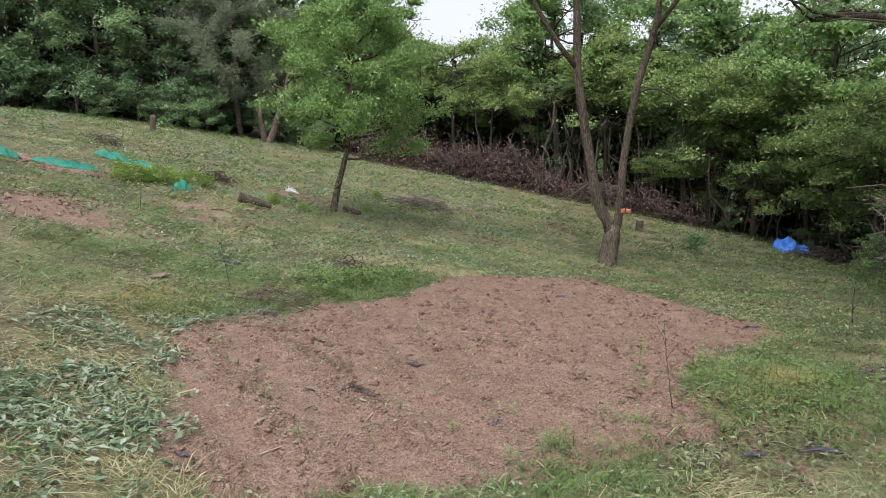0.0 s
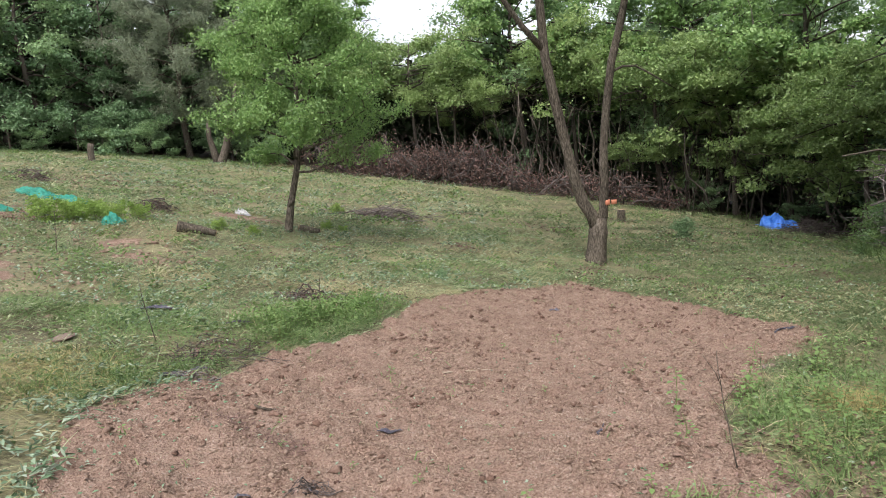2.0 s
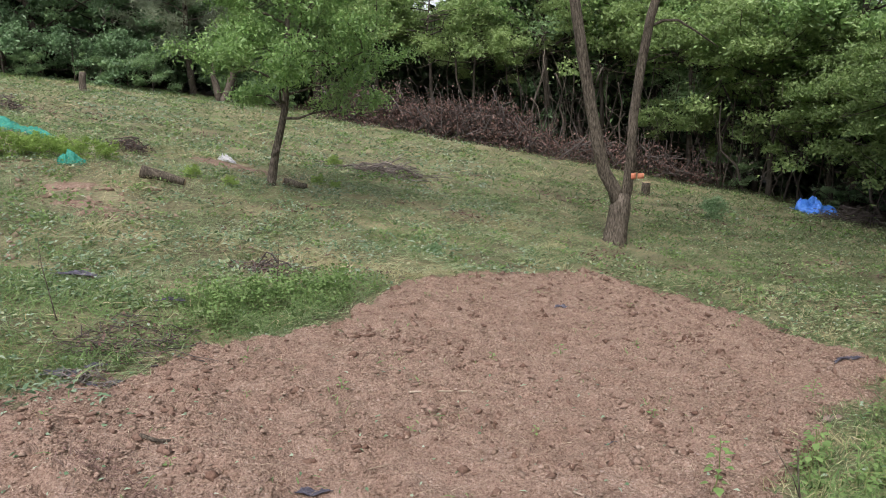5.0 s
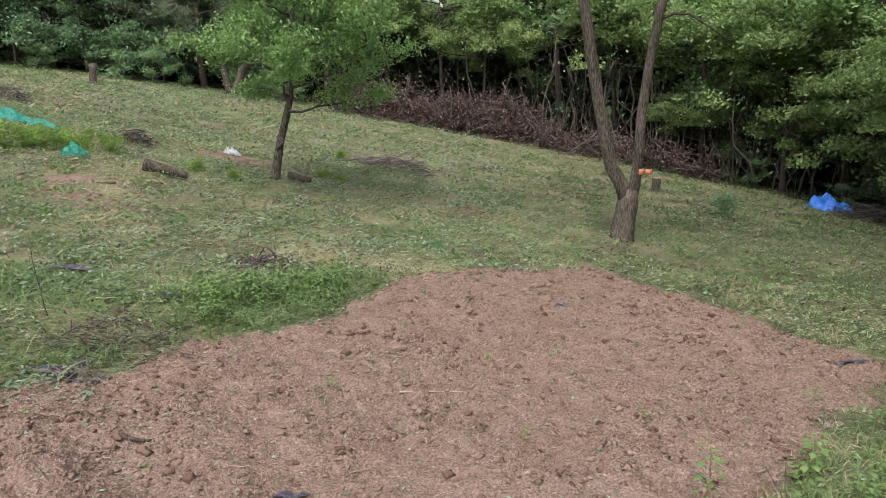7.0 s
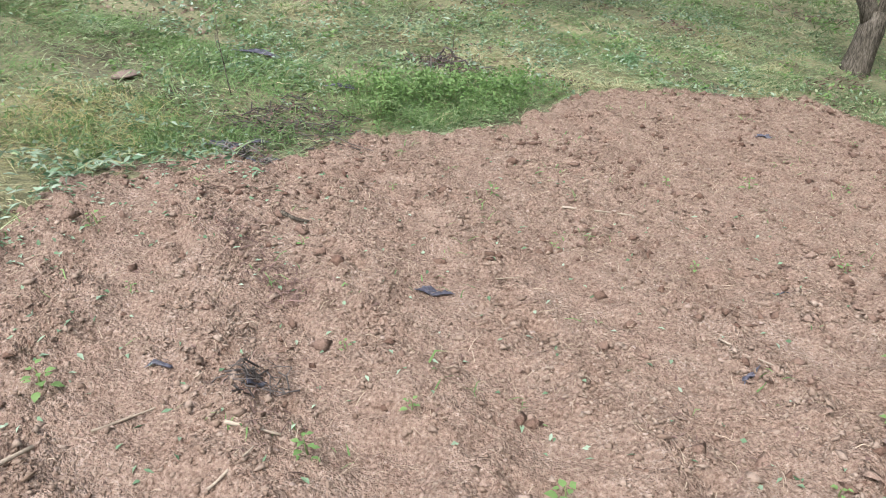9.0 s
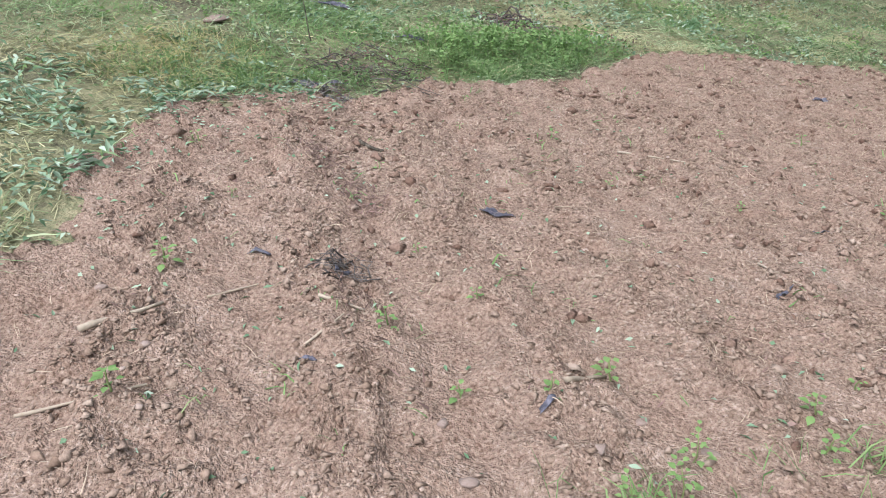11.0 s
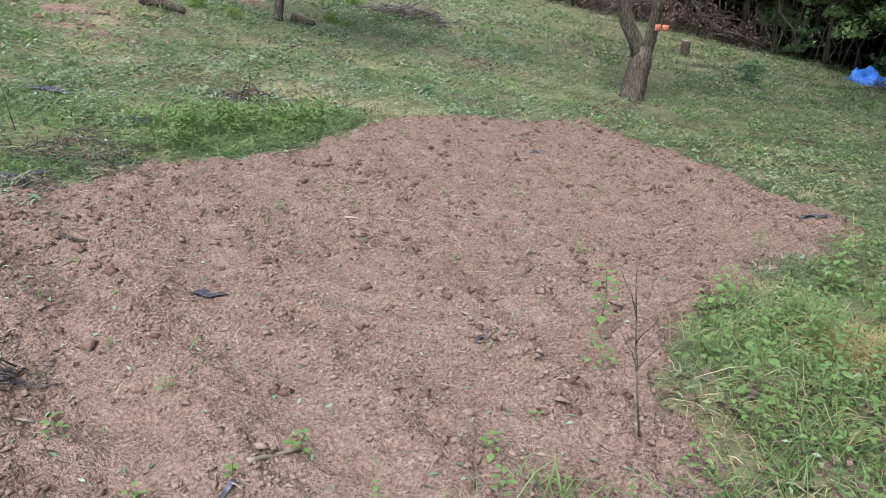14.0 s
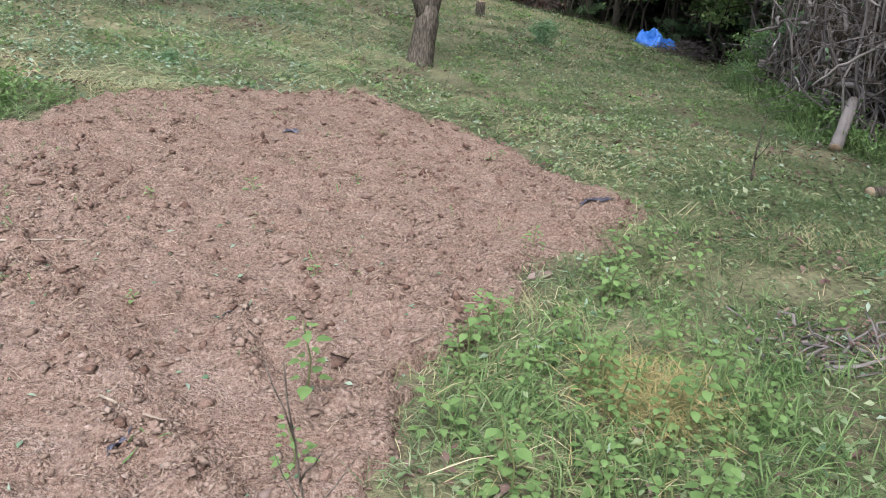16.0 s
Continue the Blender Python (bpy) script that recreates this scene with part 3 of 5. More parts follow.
for px, py, size in [(0.60, 4.52, 0.030), (0.80, 4.44, 0.038), (0.05, 4.25, 0.03), (0.5, 4.28, 0.035), (1.2, 4.6, 0.03), (0.2, 4.05, 0.035), (1.05, 8.2, 0.03), (2.4, 7.6, 0.035), (1.45, 5.3, 0.03), (-0.9, 4.15, 0.03), (-1.2, 4.3, 0.035)]:
    make_stone(rng, (px, py), size * 0.8, "small pinkish grey stone half sunk in soil")
make_stone(rng, (2.66, 6.70), 0.07, "dark grey stone at the edge of the bed")
make_stone(rng, (-2.86, 7.40), 0.095, "grey flat stone lying in the cut grass")


def make_weed(rng, high, count, leaf, spread):
    """A young weed: a bent stem with stalked, broad leaves in pairs."""
    ob = thing("weed", "young broad-leaved green weed", "weed plant", group="weeds")
    p = stem_line(rng, (0, 0, -0.01), (rng.normal(0, 0.2) * high, rng.normal(0, 0.2) * high, high), 6, high * 0.03)
    part("stem", tube(p, np.linspace(0.004, 0.0015, 6), 5), M_WEED_STEM, ob)
    for i in range(count):
        t = 0.25 + 0.75 * i / max(count - 1, 1)
        q = p[min(int(t * 5), 5)]
        a = i * 2.4 + rng.uniform(-0.5, 0.5)
        d = np.array([math.cos(a), math.sin(a), rng.uniform(-0.25, 0.45)])
        d /= np.linalg.norm(d)
        s = np.array([-math.sin(a), math.cos(a), 0.0])
        nrm = np.cross(d, s)
        ln = leaf * rng.uniform(0.65, 1.25) * (1.1 - 0.5 * t)
        q = q + d * spread * (1.1 - 0.6 * t) * 0.4
        rows = [(0, 0, 0), (0.25, 0.30, 0.06), (0.25, -0.30, 0.06), (0.55, 0.36, 0.05), (0.55, -0.36, 0.05), (0.3, 0, 0), (0.6, 0, -0.03), (1, 0, -0.2)]
        v = np.array([q + d * ln * r[0] + s * ln * r[1] + nrm * ln * r[2] for r in rows])
        part("leaf", (v, [(0, 5, 1), (0, 2, 5), (5, 6, 3), (5, 3, 1), (5, 4, 6), (5, 2, 4), (6, 7, 3), (6, 4, 7)]), M_WEED, ob)
    return ob


def put(ob, x, y, turn=0.0, size=1.0, sink=0.0):
    return copy_thing(ob, Matrix.Translation((x, y, top(x, y) - sink)) @ Matrix.Rotation(turn, 4, "Z") @ Matrix.Scale(size, 4))


WEEDS = [make_weed(rng, 0.30, 18, 0.058, 0.09), make_weed(rng, 0.07, 10, 0.034, 0.06), make_weed(rng, 0.05, 7, 0.032, 0.05), make_weed(rng, 0.14, 20, 0.036, 0.12)]
WEEDS[0].matrix_basis = Matrix.Translation((1.56, 5.72, top(1.56, 5.72)))
WEEDS[1].matrix_basis = Matrix.Translation((-0.24, 7.02, top(-0.24, 7.02)))
WEEDS[2].matrix_basis = Matrix.Translation((0.31, 4.48, top(0.31, 4.48)))
WEEDS[3].matrix_basis = Matrix.Translation((1.52, 5.42, top(1.52, 5.42)))
for px, py, k, size in [(0.48, 4.70, 1, 1.2), (0.72, 4.22, 3, 0.9), (1.62, 6.72, 1, 0.9), (0.77, 7.69, 2, 1.1), (1.29, 7.92, 2, 1.4), (1.9, 8.1, 2, 1.0), (0.06, 4.40, 2, 1.0), (-0.28, 4.62, 1, 1.0), (-1.17, 4.59, 1, 1.2), (-0.9, 5.9, 2, 0.9),
                        (-1.6, 6.2, 2, 0.9), (-0.75, 6.75, 2, 0.8), (2.75, 7.06, 3, 1.0), (2.9, 8.6, 2, 1.0), (0.9, 6.5, 2, 0.8), (1.1, 4.75, 1, 1.0), (-0.8, 3.9, 1, 1.1), (0.6, 4.05, 3, 0.8), (0.95, 4.12, 3, 1.0), (0.75, 4.4, 3, 0.8), (1.25, 4.3, 1, 1.1), (1.5, 4.5, 3, 0.8), (1.75, 4.75, 3, 0.9), (1.1, 4.55, 1, 1.0), (0.35, 3.92, 1, 1.3), (-1.75, 5.6, 2, 1.2),
                        (-0.4, 5.2, 2, 0.7), (0.2, 6.55, 2, 0.7), (-0.05, 4.9, 2, 0.8), (-1.3, 5.2, 2, 0.8), (2.2, 9.3, 2, 1.0), (1.25, 5.0, 2, 0.9), (-0.9, 7.3, 2, 0.8), (0.3, 9.2, 2, 0.9)]:
    put(WEEDS[k], px, py, rng.uniform(0, 6), size)
for i in range(150):  # the lush corner beside the bed, and the bed's far rim
    if i < 100:
        px, py = rng.normal(2.45, 0.45), rng.normal(5.6, 0.5)
    elif i < 118:
        px, py = rng.normal(3.0, 0.25), rng.normal(6.75, 0.18)
    else:
        t = rng.random()
        px, py = -1.35 + 1.2 * t + rng.normal(0, 0.12), 8.0 + 1.2 * t + rng.normal(0, 0.18)
    if inside(np.array([px]), np.array([py]))[0] < 0.04:
        put(WEEDS[3 if i % 3 else 0], px, py, rng.uniform(0, 6), rng.uniform(0.7, 1.3) * (0.8 if i % 3 == 0 else 1))


def make_sapling(rng, place, high, lean, r, label, twigs):
    ob = thing("sapling", label, "sapling", (*place, top(*place)), "thin dead saplings")
    p = stem_line(rng, (0, 0, -0.03), (lean[0], lean[1], high), 8, high * 0.005)
    part("stem", tube(p, np.linspace(r, r * 0.4, 8), 6), M_BARK, ob)
    for i in range(twigs):
        q = p[min(3 + i * 3 // max(twigs, 1), 6)]
        a = i * 2.7 + rng.uniform(-0.4, 0.4)
        part("twig", tube(stem_line(rng, q, q + np.array([0.8 * math.cos(a), 0.8 * math.sin(a), 1.2]) * high * 0.2, 4, 0.006), np.linspace(r * 0.5, r * 0.25, 4), 5), M_BARK, ob)
    return ob


make_sapling(rng, (1.60, 4.90), 0.62, (-0.07, 0.06), 0.0045, "bare forked thin sapling stem at the edge of the bed", 4)
make_sapling(rng, (4.80, 8.33), 0.55, (0.02, 0.02), 0.010, "thin bare stake standing in the grass", 1)
make_sapling(rng, (-2.22, 7.62), 0.55, (-0.12, 0.10), 0.005, "thin dark dead stem standing in cut grass", 2)
make_sapling(rng, (-4.3, 10.5), 0.5, (0.05, 0.0), 0.006, "thin dark dead stem standing in cut grass", 2)
make_sapling(rng, (-1.0, 8.9), 0.5, (0.06, 0.0), 0.005, "thin dry weed stalk standing in grass", 2)

# ---- the mown grass ----
rng = np.random.default_rng(23)


def bare(x, y):
    """Worn patches of naked red earth on the slope."""
    spot = lambda cx, cy, rx, ry: np.exp(-(((x - cx) / rx) ** 2 + ((y - cy) / ry) ** 2))
    return 1.1 * spot(-4.9, 9.3, 1.2, 0.85) + spot(-6.6, 12.6, 1.3, 0.8) + 0.8 * spot(-3.3, 10.8, 0.7, 0.5) + 0.9 * spot(-2.9, 15.1, 0.8, 0.5) + 0.75 * spot(-3.9, 11.6, 0.7, 0.35) + 0.7 * spot(-7.2, 9.8, 0.9, 0.6) + 0.6 * spot(-0.3, 18.0, 1.2, 1.0)


def grown(x, y):
    return off_bed(x, y) & (rng.random(len(x)) > bare(x, y) * 1.1)


def sow(count, box, long, wide, lie, curl, plain):
    """Sows mown grass in a mosaic of bleached, green and fresh patches, with darker shade-coloured grass towards the
    right, thin where the thatch shows.
    """
    x, y = scatter(rng, count, *box, lambda x, y: grown(x, y) & (rng.random(len(x)) < np.clip(0.28 + 2.2 * (vnoise(x, y, 2.3, 3) - 0.22) * (0.5 + vnoise(x, y, 6.1, 4)), 0.12, 1)))
    tone = 0.45 * vnoise(x, y, 0.5, 1) + 0.33 * vnoise(x, y, 1.4, 2) + 0.22 * vnoise(x, y, 4.1, 5) + rng.normal(0, 0.055, len(x))
    shady = rng.random(len(x)) < 1 / (1 + np.exp(-np.clip((x - 2.1 - 0.05 * (y - 5) + 2.2 * (vnoise(x, y, 0.9, 0) - 0.5)) / 0.35, -30, 30)))
    kind = np.where(tone < 0.355, 0, np.where(tone < 0.575, 1, 2))
    kind = np.where(shady & ((kind > 0) | (rng.random(len(x)) < 0.75)), 3, kind)
    for k, (material, size, label) in enumerate([(M_BLEACHED, 1.15, "bleached straw-coloured mown grass lying in swathes"), (M_GRASS, 1.0, "mown grass lying in matted green swathes"), (M_LUSH, 0.85, "fresh short green grass growing through the cuttings"), (M_SHADY, 0.9, "green grass beside the bed, coloured darker for tree shade")]):
        c = kind == k
        if c.sum() > 50:
            stuff("mown_grass", blades(rng, x[c], y[c], long * size, wide, lie - (0.12 if k >= 2 else 0), curl, 0.03, wild=1.0 if k % 2 else 0.95, plain=plain), material, label, "grass")


for row in [
    (75000, (-4.5, 1.6, 1.2, 8.5), 0.15, 0.0042, 0.82, 0.7, False),
    (75000, (1.3, 6.5, 2.6, 8.5), 0.10, 0.0036, 0.76, 0.8, False),
    (55000, (-4.5, 6.5, 7.8, 11.8), 0.12, 0.0055, 0.82, 0.6, True),
    (80000, (-9.5, 2.2, 7.8, 16.0), 0.13, 0.0075, 0.76, 0.6, True),
    (60000, (1.4, 9.5, 6.5, 16.0), 0.13, 0.0075, 0.76, 0.6, True),
    (75000, (-19, 13, 15.0, 29.0), 0.20, 0.016, 0.74, 0.5, True),
    (4000, (-7, 8, -5.0, 2.5), 0.16, 0.012, 0.8, 0.5, True),
    (7000, (-13, -4, 0.0, 13.0), 0.20, 0.016, 0.8, 0.5, True),
]:
    sow(*row)
for name, count, box, ln in [("cut_leaves", 52000, (-4.5, 6.5, 1.5, 9.0), 0.04), ("cut_leaves", 90000, (-9, 9.5, 8.0, 17.0), 0.055), ("cut_leaves", 60000, (-19, 13, 16, 29), 0.09)]:
    for material, seed, label in [(M_PALE, 3, "wilted cut weed leaves with pale undersides"), (M_GRASS, 4, "green cut weed leaves lying in patches")]:
        x, y = scatter(rng, count // 2, *box, lambda x, y: grown(x, y) & (rng.random(len(x)) < np.clip(4.5 * (0.5 * vnoise(x, y, 0.8, seed) + 0.5 * vnoise(x, y, 2.7, seed + 1) - 0.42), 0.04, 1)) & ((x < 1.8) | (rng.random(len(x)) < (0.2 if seed == 3 else 0.6))))
        c = np.stack([x, y, surface(x, y) + 0.012 + 0.05 * rng.random(len(x))], 1)
        stuff(name, leaves(rng, c, ln, ln * 0.5, 0.0, 0.55), material, label, "leaf litter")
x, y = scatter(rng, 26000, -3.9, -0.8, 2.2, 7.0, lambda x, y: (inside(x, y) < 0.6 * vnoise(x, y, 4, 2) - 0.1) & (rng.random(len(x)) < (np.exp(-((x + 2.2) ** 2 / 0.7 + (y - 4.5) ** 2 / 1.6)) + 0.2 * np.exp(-((x + 2.25) ** 2 / 0.2 + (y - 6.1) ** 2 / 0.6))) * np.clip(3 * vnoise(x, y, 2.6, 3) - 0.7, 0.05, 1)))
c = np.stack([x, y, surface(x, y) + 0.015 + 0.05 * rng.random(len(x))], 1)
stuff("wilted_mugwort", leaves(rng, c, 0.075, 0.024, 0.0, 0.6), M_PALE, "heap of wilted weeds with blue-green leaves", "cut weeds")
x, y = x[::6], y[::6]
stuff("cut_stalks", blades(rng, x, y, 0.30, 0.006, 0.93, 0.3, 0.05), M_GRASS, "cut weed stalks lying among wilted leaves", "cut weeds")
for count, box, ln, wd in [(4000, (-4.5, 6.5, 2.2, 9.0), 0.20, 0.0035), (5000, (-9, 9.5, 8.0, 17.0), 0.22, 0.005), (5000, (-18, 12, 16, 28), 0.3, 0.011)]:
    x, y = scatter(rng, count, *box, lambda x, y: off_bed(x, y) & (rng.random(len(x)) < 2.2 * np.clip(vnoise(x, y, 0.8, 2) - 0.35, 0, 1) * np.where(x > 1.4, 0.25, 1)))
    stuff("straw_swathe", blades(rng, x, y, ln, wd, 0.92, 0.5, 0.05, wild=0.9), M_STRAW, "bleached dry stalks among the mown grass", "straw")
for clusters, box, ln in [(120, (-4.2, 6.2, 2.4, 9.5), 0.04), (260, (-9, 9.5, 9.0, 17.0), 0.05), (220, (-18, 12.5, 16, 28), 0.08)]:
    cx, cy = scatter(rng, clusters * 2, *box, lambda x, y: off_bed(x, y) & (rng.random(len(x)) < 1.6 * vnoise(x, y, 0.6, 0)))
    k = 16
    x, y = np.repeat(cx, k) + rng.normal(0, ln * 1.3, len(cx) * k), np.repeat(cy, k) + rng.normal(0, ln * 1.3, len(cx) * k)
    keep = inside(x, y) < 0.0
    x, y = x[keep], y[keep]
    c = np.stack([x, y, surface(x, y) + ln * rng.uniform(0.3, 1.5, len(x))], 1)
    stuff("low_weeds", leaves(rng, c, ln, ln * 0.6, 0.1, 0.3), M_WEED, "low green weeds springing up through the cuttings", "weeds")
x, y = scatter(rng, 60000, -8.5, 9, 2.5, 20, lambda x, y: off_bed(x, y) & (rng.random(len(x)) < 3 * np.clip(vnoise(x, y, 0.7, 4) * vnoise(x, y, 2.1, 1) - 0.34, 0, 1)))
c = np.stack([x, y, surface(x, y) + 0.01 + 0.025 * rng.random(len(x))], 1)
stuff("brown_litter", leaves(rng, c, 0.06, 0.03, 0.0, 0.7), M_DRYLEAF, "brown dead leaf litter among the mown grass", "dead leaves")
x, y = np.concatenate([rng.normal(2.1, 0.3, 350), rng.normal(1.7, 0.3, 200)]), np.concatenate([rng.normal(4.55, 0.25, 350), rng.normal(4.3, 0.2, 200)])
c = np.stack([x, y, surface(x, y) + 0.008 + 0.012 * rng.random(len(x))], 1)
stuff("brown_litter", leaves(rng, c, 0.03, 0.016, 0.0, 0.8), M_DRYLEAF, "withered leaves strewn at the corner of the bed", "dead leaves")
tufts = []
for i in range(520):
    if i < 60:
        t = rng.random()
        cx, cy = -1.7 + 1.7 * t + rng.normal(0, 0.2), 7.9 + 1.5 * t + rng.normal(0, 0.25)
    elif i < 220:
        cx, cy = rng.normal(2.75, 0.6), rng.normal(5.5, 0.6)
    elif i < 260:
        cx, cy = rng.normal(-2.5, 0.3), rng.normal(6.5, 0.4)
    elif i < 300:
        cx, cy = rng.normal(0.7, 0.5), rng.normal(3.75, 0.15)
    else:
        cx, cy = rng.uniform(-8, 9), rng.uniform(4, 20)
    k = (32 if 60 <= i < 220 else 28) if i < 400 or i >= 420 else 14
    if i >= 420:  # ragged turf along the bed's upper rim
        t = rng.random()
        cx, cy = -2.4 + 2.0 * t + rng.normal(0, 0.15), 6.3 + 2.7 * t + rng.normal(0, 0.15)
    elif i >= 400:
        cx, cy = rng.uniform(0.5, 1.9), rng.uniform(3.9, 4.6)
    tufts.append((rng.normal(cx, 0.05, k), rng.normal(cy, 0.05, k)))
x, y = np.concatenate([a for a, b in tufts]), np.concatenate([b for a, b in tufts])
k = (inside(x, y) < 0.0) | ((x > 0.4) & (y < 4.7))
stuff("grass_tufts", blades(rng, x[k], y[k], 0.15, 0.0045, 0.4, 1.1), M_LUSH, "upright tufts of fresh green grass", "grass tufts")
x, y = np.concatenate([rng.normal(2.72, 0.10, 1500), rng.normal(-2.6, 0.3, 1500), rng.normal(2.3, 0.25, 120)]), np.concatenate([rng.normal(5.62, 0.12, 1500), rng.normal(6.6, 0.35, 1500), rng.normal(5.0, 0.2, 120)])
stuff("yellowed_grass", blades(rng, x, y, 0.16, 0.002, 0.72, 1.2, 0.06), M_YELLOW, "tufts of bleached yellow grass", "grass tufts")


t = rng.random(150)
cx, cy = -1.5 + 1.2 * t + rng.normal(0, 0.12, 150), 8.25 + 1.3 * t + rng.normal(0, 0.14, 150)
x, y = np.repeat(cx, 18) + rng.normal(0, 0.045, 2700), np.repeat(cy, 18) + rng.normal(0, 0.045, 2700)
k = inside(x, y) < 0.02
c = np.stack([x, y, surface(x, y) + rng.uniform(0.02, 0.17, 2700)], 1)[k]
stuff("low_weeds", leaves(rng, c, 0.042, 0.022, 0.0, 0.2), M_WEED, "fresh green weeds along the upper rim of the bed", "weeds")


def bare_height(x, y):
    m = np.clip((bare(x, y) + 0.7 * (vnoise(x, y, 2.2, 0) - 0.5) + 0.4 * (vnoise(x, y, 7, 3) - 0.5) - 0.5) * 4, 0, 1)
    return terrain(x, y) + ground_relief(x, y) - 0.06 + m * (0.075 + 0.03 * (vnoise(x, y, 8, 2) - 0.5))


tagged(solid("bare_earth", sheet(np.arange(-8.2, -1.6, 0.06), np.arange(8.0, 16.2, 0.06), bare_height), M_SOIL, True), "worn patches of bare red earth on the slope", "bare earth", kind="structure")
x, y = scatter(rng, 9000, -7.5, -2.5, 8, 14, lambda x, y: rng.random(len(x)) < bare(x, y) * 0.8)
size = 0.012 + 0.04 * rng.random(len(x)) ** 4
stuff("slope_clods", crumbs(rng, np.stack([x, y, surface(x, y)], 1), size), M_CLOD, "crumbs of red earth on the worn slope", "soil clods")

# ---- trees ----


def crown_points(rng, anchors, per, spread):
    """Leaf places in clumps round the branch ends."""
    c = np.repeat(anchors, per, 0)
    return c + rng.normal(0, 1, c.shape) * spread * np.array([1, 1, 0.6]) * rng.uniform(0.4, 0.9, (len(c), 1))


def sprays(rng, anchors, per, radius):
    """Leaf places on loose sprays round the branch ends, and the way each leaf faces."""
    n = len(anchors) * per
    way = rng.normal(0, 1, (n, 3))
    way[:, 2] = np.abs(way[:, 2] + 0.3) - 0.3
    way /= np.linalg.norm(way, axis=1)[:, None]
    size = np.repeat(radius * rng.uniform(0.5, 1.3, len(anchors)), per)[:, None] * np.where(rng.random((n, 1)) < 0.55, rng.uniform(0.6, 1.05, (n, 1)), np.abs(rng.normal(0, 1.0, (n, 1))))
    return np.repeat(anchors, per, 0) + way * size * [1, 1, 0.8], 0.6 * way + rng.normal(0, 0.35, (n, 3)) + [0, 0, 0.6]


def branch_out(rng, start, way, length, r, levels, out, ends, kids=3):
    """Grows a branch and its side branches; out: tubes, ends: places for leaves."""
    way = np.array(way, float) / np.linalg.norm(way)
    tip = np.array(start) + way * length + np.array([0, 0, -0.10 * length])
    p = bend(rng, start, tip, 5, length * 0.035)
    out.append(tube(p, np.linspace(r, r * 0.35, 5), 5 if levels else 4))
    if levels == 0:
        ends.extend(p[1:])
        return
    ends.extend(p[3:])
    for i in range(kids):
        q = p[1 + (i + 1) * 3 // kids]
        d = way + rng.normal(0, 0.55, 3) + [0, 0, 0.15]
        branch_out(rng, q, d, length * rng.uniform(0.45, 0.7), r * 0.5, levels - 1, out, ends, kids)


def make_tree(rng, name, label, category, high, clear, spread, r, limbs, leaf_count, leaf, material, clump=0.35, bark=M_STEM, rise=0.5, droop=0.4, group="", lean=(0, 0), low_full=1.0, dense=0.26):
    """A broad-leaved tree: trunk, limbs and a crown of single leaves in clumps. Its foot is at the origin."""
    ob = thing(name, label, category, group=group)
    p = bend(rng, (0, 0, -0.2), (lean[0], lean[1], high * 0.86), 9, high * 0.008)
    part("trunk", tube(p, np.linspace(r, r * 0.22, 9) * np.array([1.35] + [1] * 8), 9), bark, ob, smooth=True)
    ends, tubes = list(p[-2:]), []
    for i in range(limbs):
        t = (i + 0.5) / limbs
        h = clear + (high * 0.82 - clear) * t
        f = min(h / (high * 0.86) * 8, 7.99)
        q = p[int(f)] + (p[int(f) + 1] - p[int(f)]) * (f % 1)
        a = i * 2.4 + rng.uniform(-0.4, 0.4)
        shape = (0.55 + 0.45 * math.sin(math.pi * min(1, 0.25 + 0.75 * t))) * (low_full + (1 - low_full) * min(1, t * 3))
        branch_out(rng, q, (math.cos(a), math.sin(a), rise * rng.uniform(0.4, 1.4)), spread * shape * rng.uniform(0.75, 1.15), r * 0.38 * (1.1 - 0.6 * t), 1, tubes, ends, 3)
    tagged(part("branchwork", joined(tubes), bark, ob), kind="stuff")
    ends = np.array(ends)
    ends = ends[rng.random(len(ends)) < dense]
    pts, face = sprays(rng, ends, max(1, leaf_count // len(ends)), clump)
    part("crown", leaves(rng, pts, leaf, leaf * 0.52, droop, 0.2, face), material, ob)
    return ob


# the forked tree in the grass
rng = np.random.default_rng(5)
FORK = Vector((3.2, 13.78, top(3.2, 13.78)))
fork_tree = thing("forked_tree", "forked tree with two slender grey-brown stems standing in mown grass", "tree", FORK)


def local(points):
    return np.array(points, float) - np.array(FORK)


trunk_line = local([(3.17, 13.78, -0.85), (3.19, 13.78, -0.62), (3.23, 13.78, -0.35), (3.27, 13.78, -0.1), (3.29, 13.78, 0.12)])
left_line = local([(3.25, 13.78, -0.12), (3.17, 13.77, 0.18), (3.01, 13.77, 0.45), (2.91, 13.76, 0.85), (2.82, 13.75, 1.26), (2.64, 13.72, 2.2), (2.52, 13.7, 2.91), (2.50, 13.7, 3.62), (2.47, 13.68, 4.3), (2.35, 13.6, 5.2), (2.3, 13.5, 6.2)])
right_line = local([(3.31, 13.79, -0.10), (3.38, 13.8, 0.2), (3.42, 13.8, 0.62), (3.44, 13.8, 1.26), (3.54, 13.82, 1.99), (3.67, 13.84, 2.71), (3.86, 13.86, 3.32), (4.02, 13.9, 3.9), (4.1, 14.0, 4.7), (4.3, 14.1, 5.6), (4.35, 14.2, 6.4)])
part("trunk", tube(trunk_line, [0.25, 0.19, 0.165, 0.16, 0.12], 14), M_BARK, fork_tree, smooth=True)
part("stem", tube(left_line, [0.1, 0.105, 0.1, 0.095, 0.088, 0.085, 0.078, 0.072, 0.06, 0.045, 0.02], 12), M_BARK, fork_tree, smooth=True)
part("stem", tube(right_line, [0.09, 0.085, 0.076, 0.073, 0.07, 0.068, 0.064, 0.06, 0.05, 0.035, 0.02], 12), M_BARK, fork_tree, smooth=True)
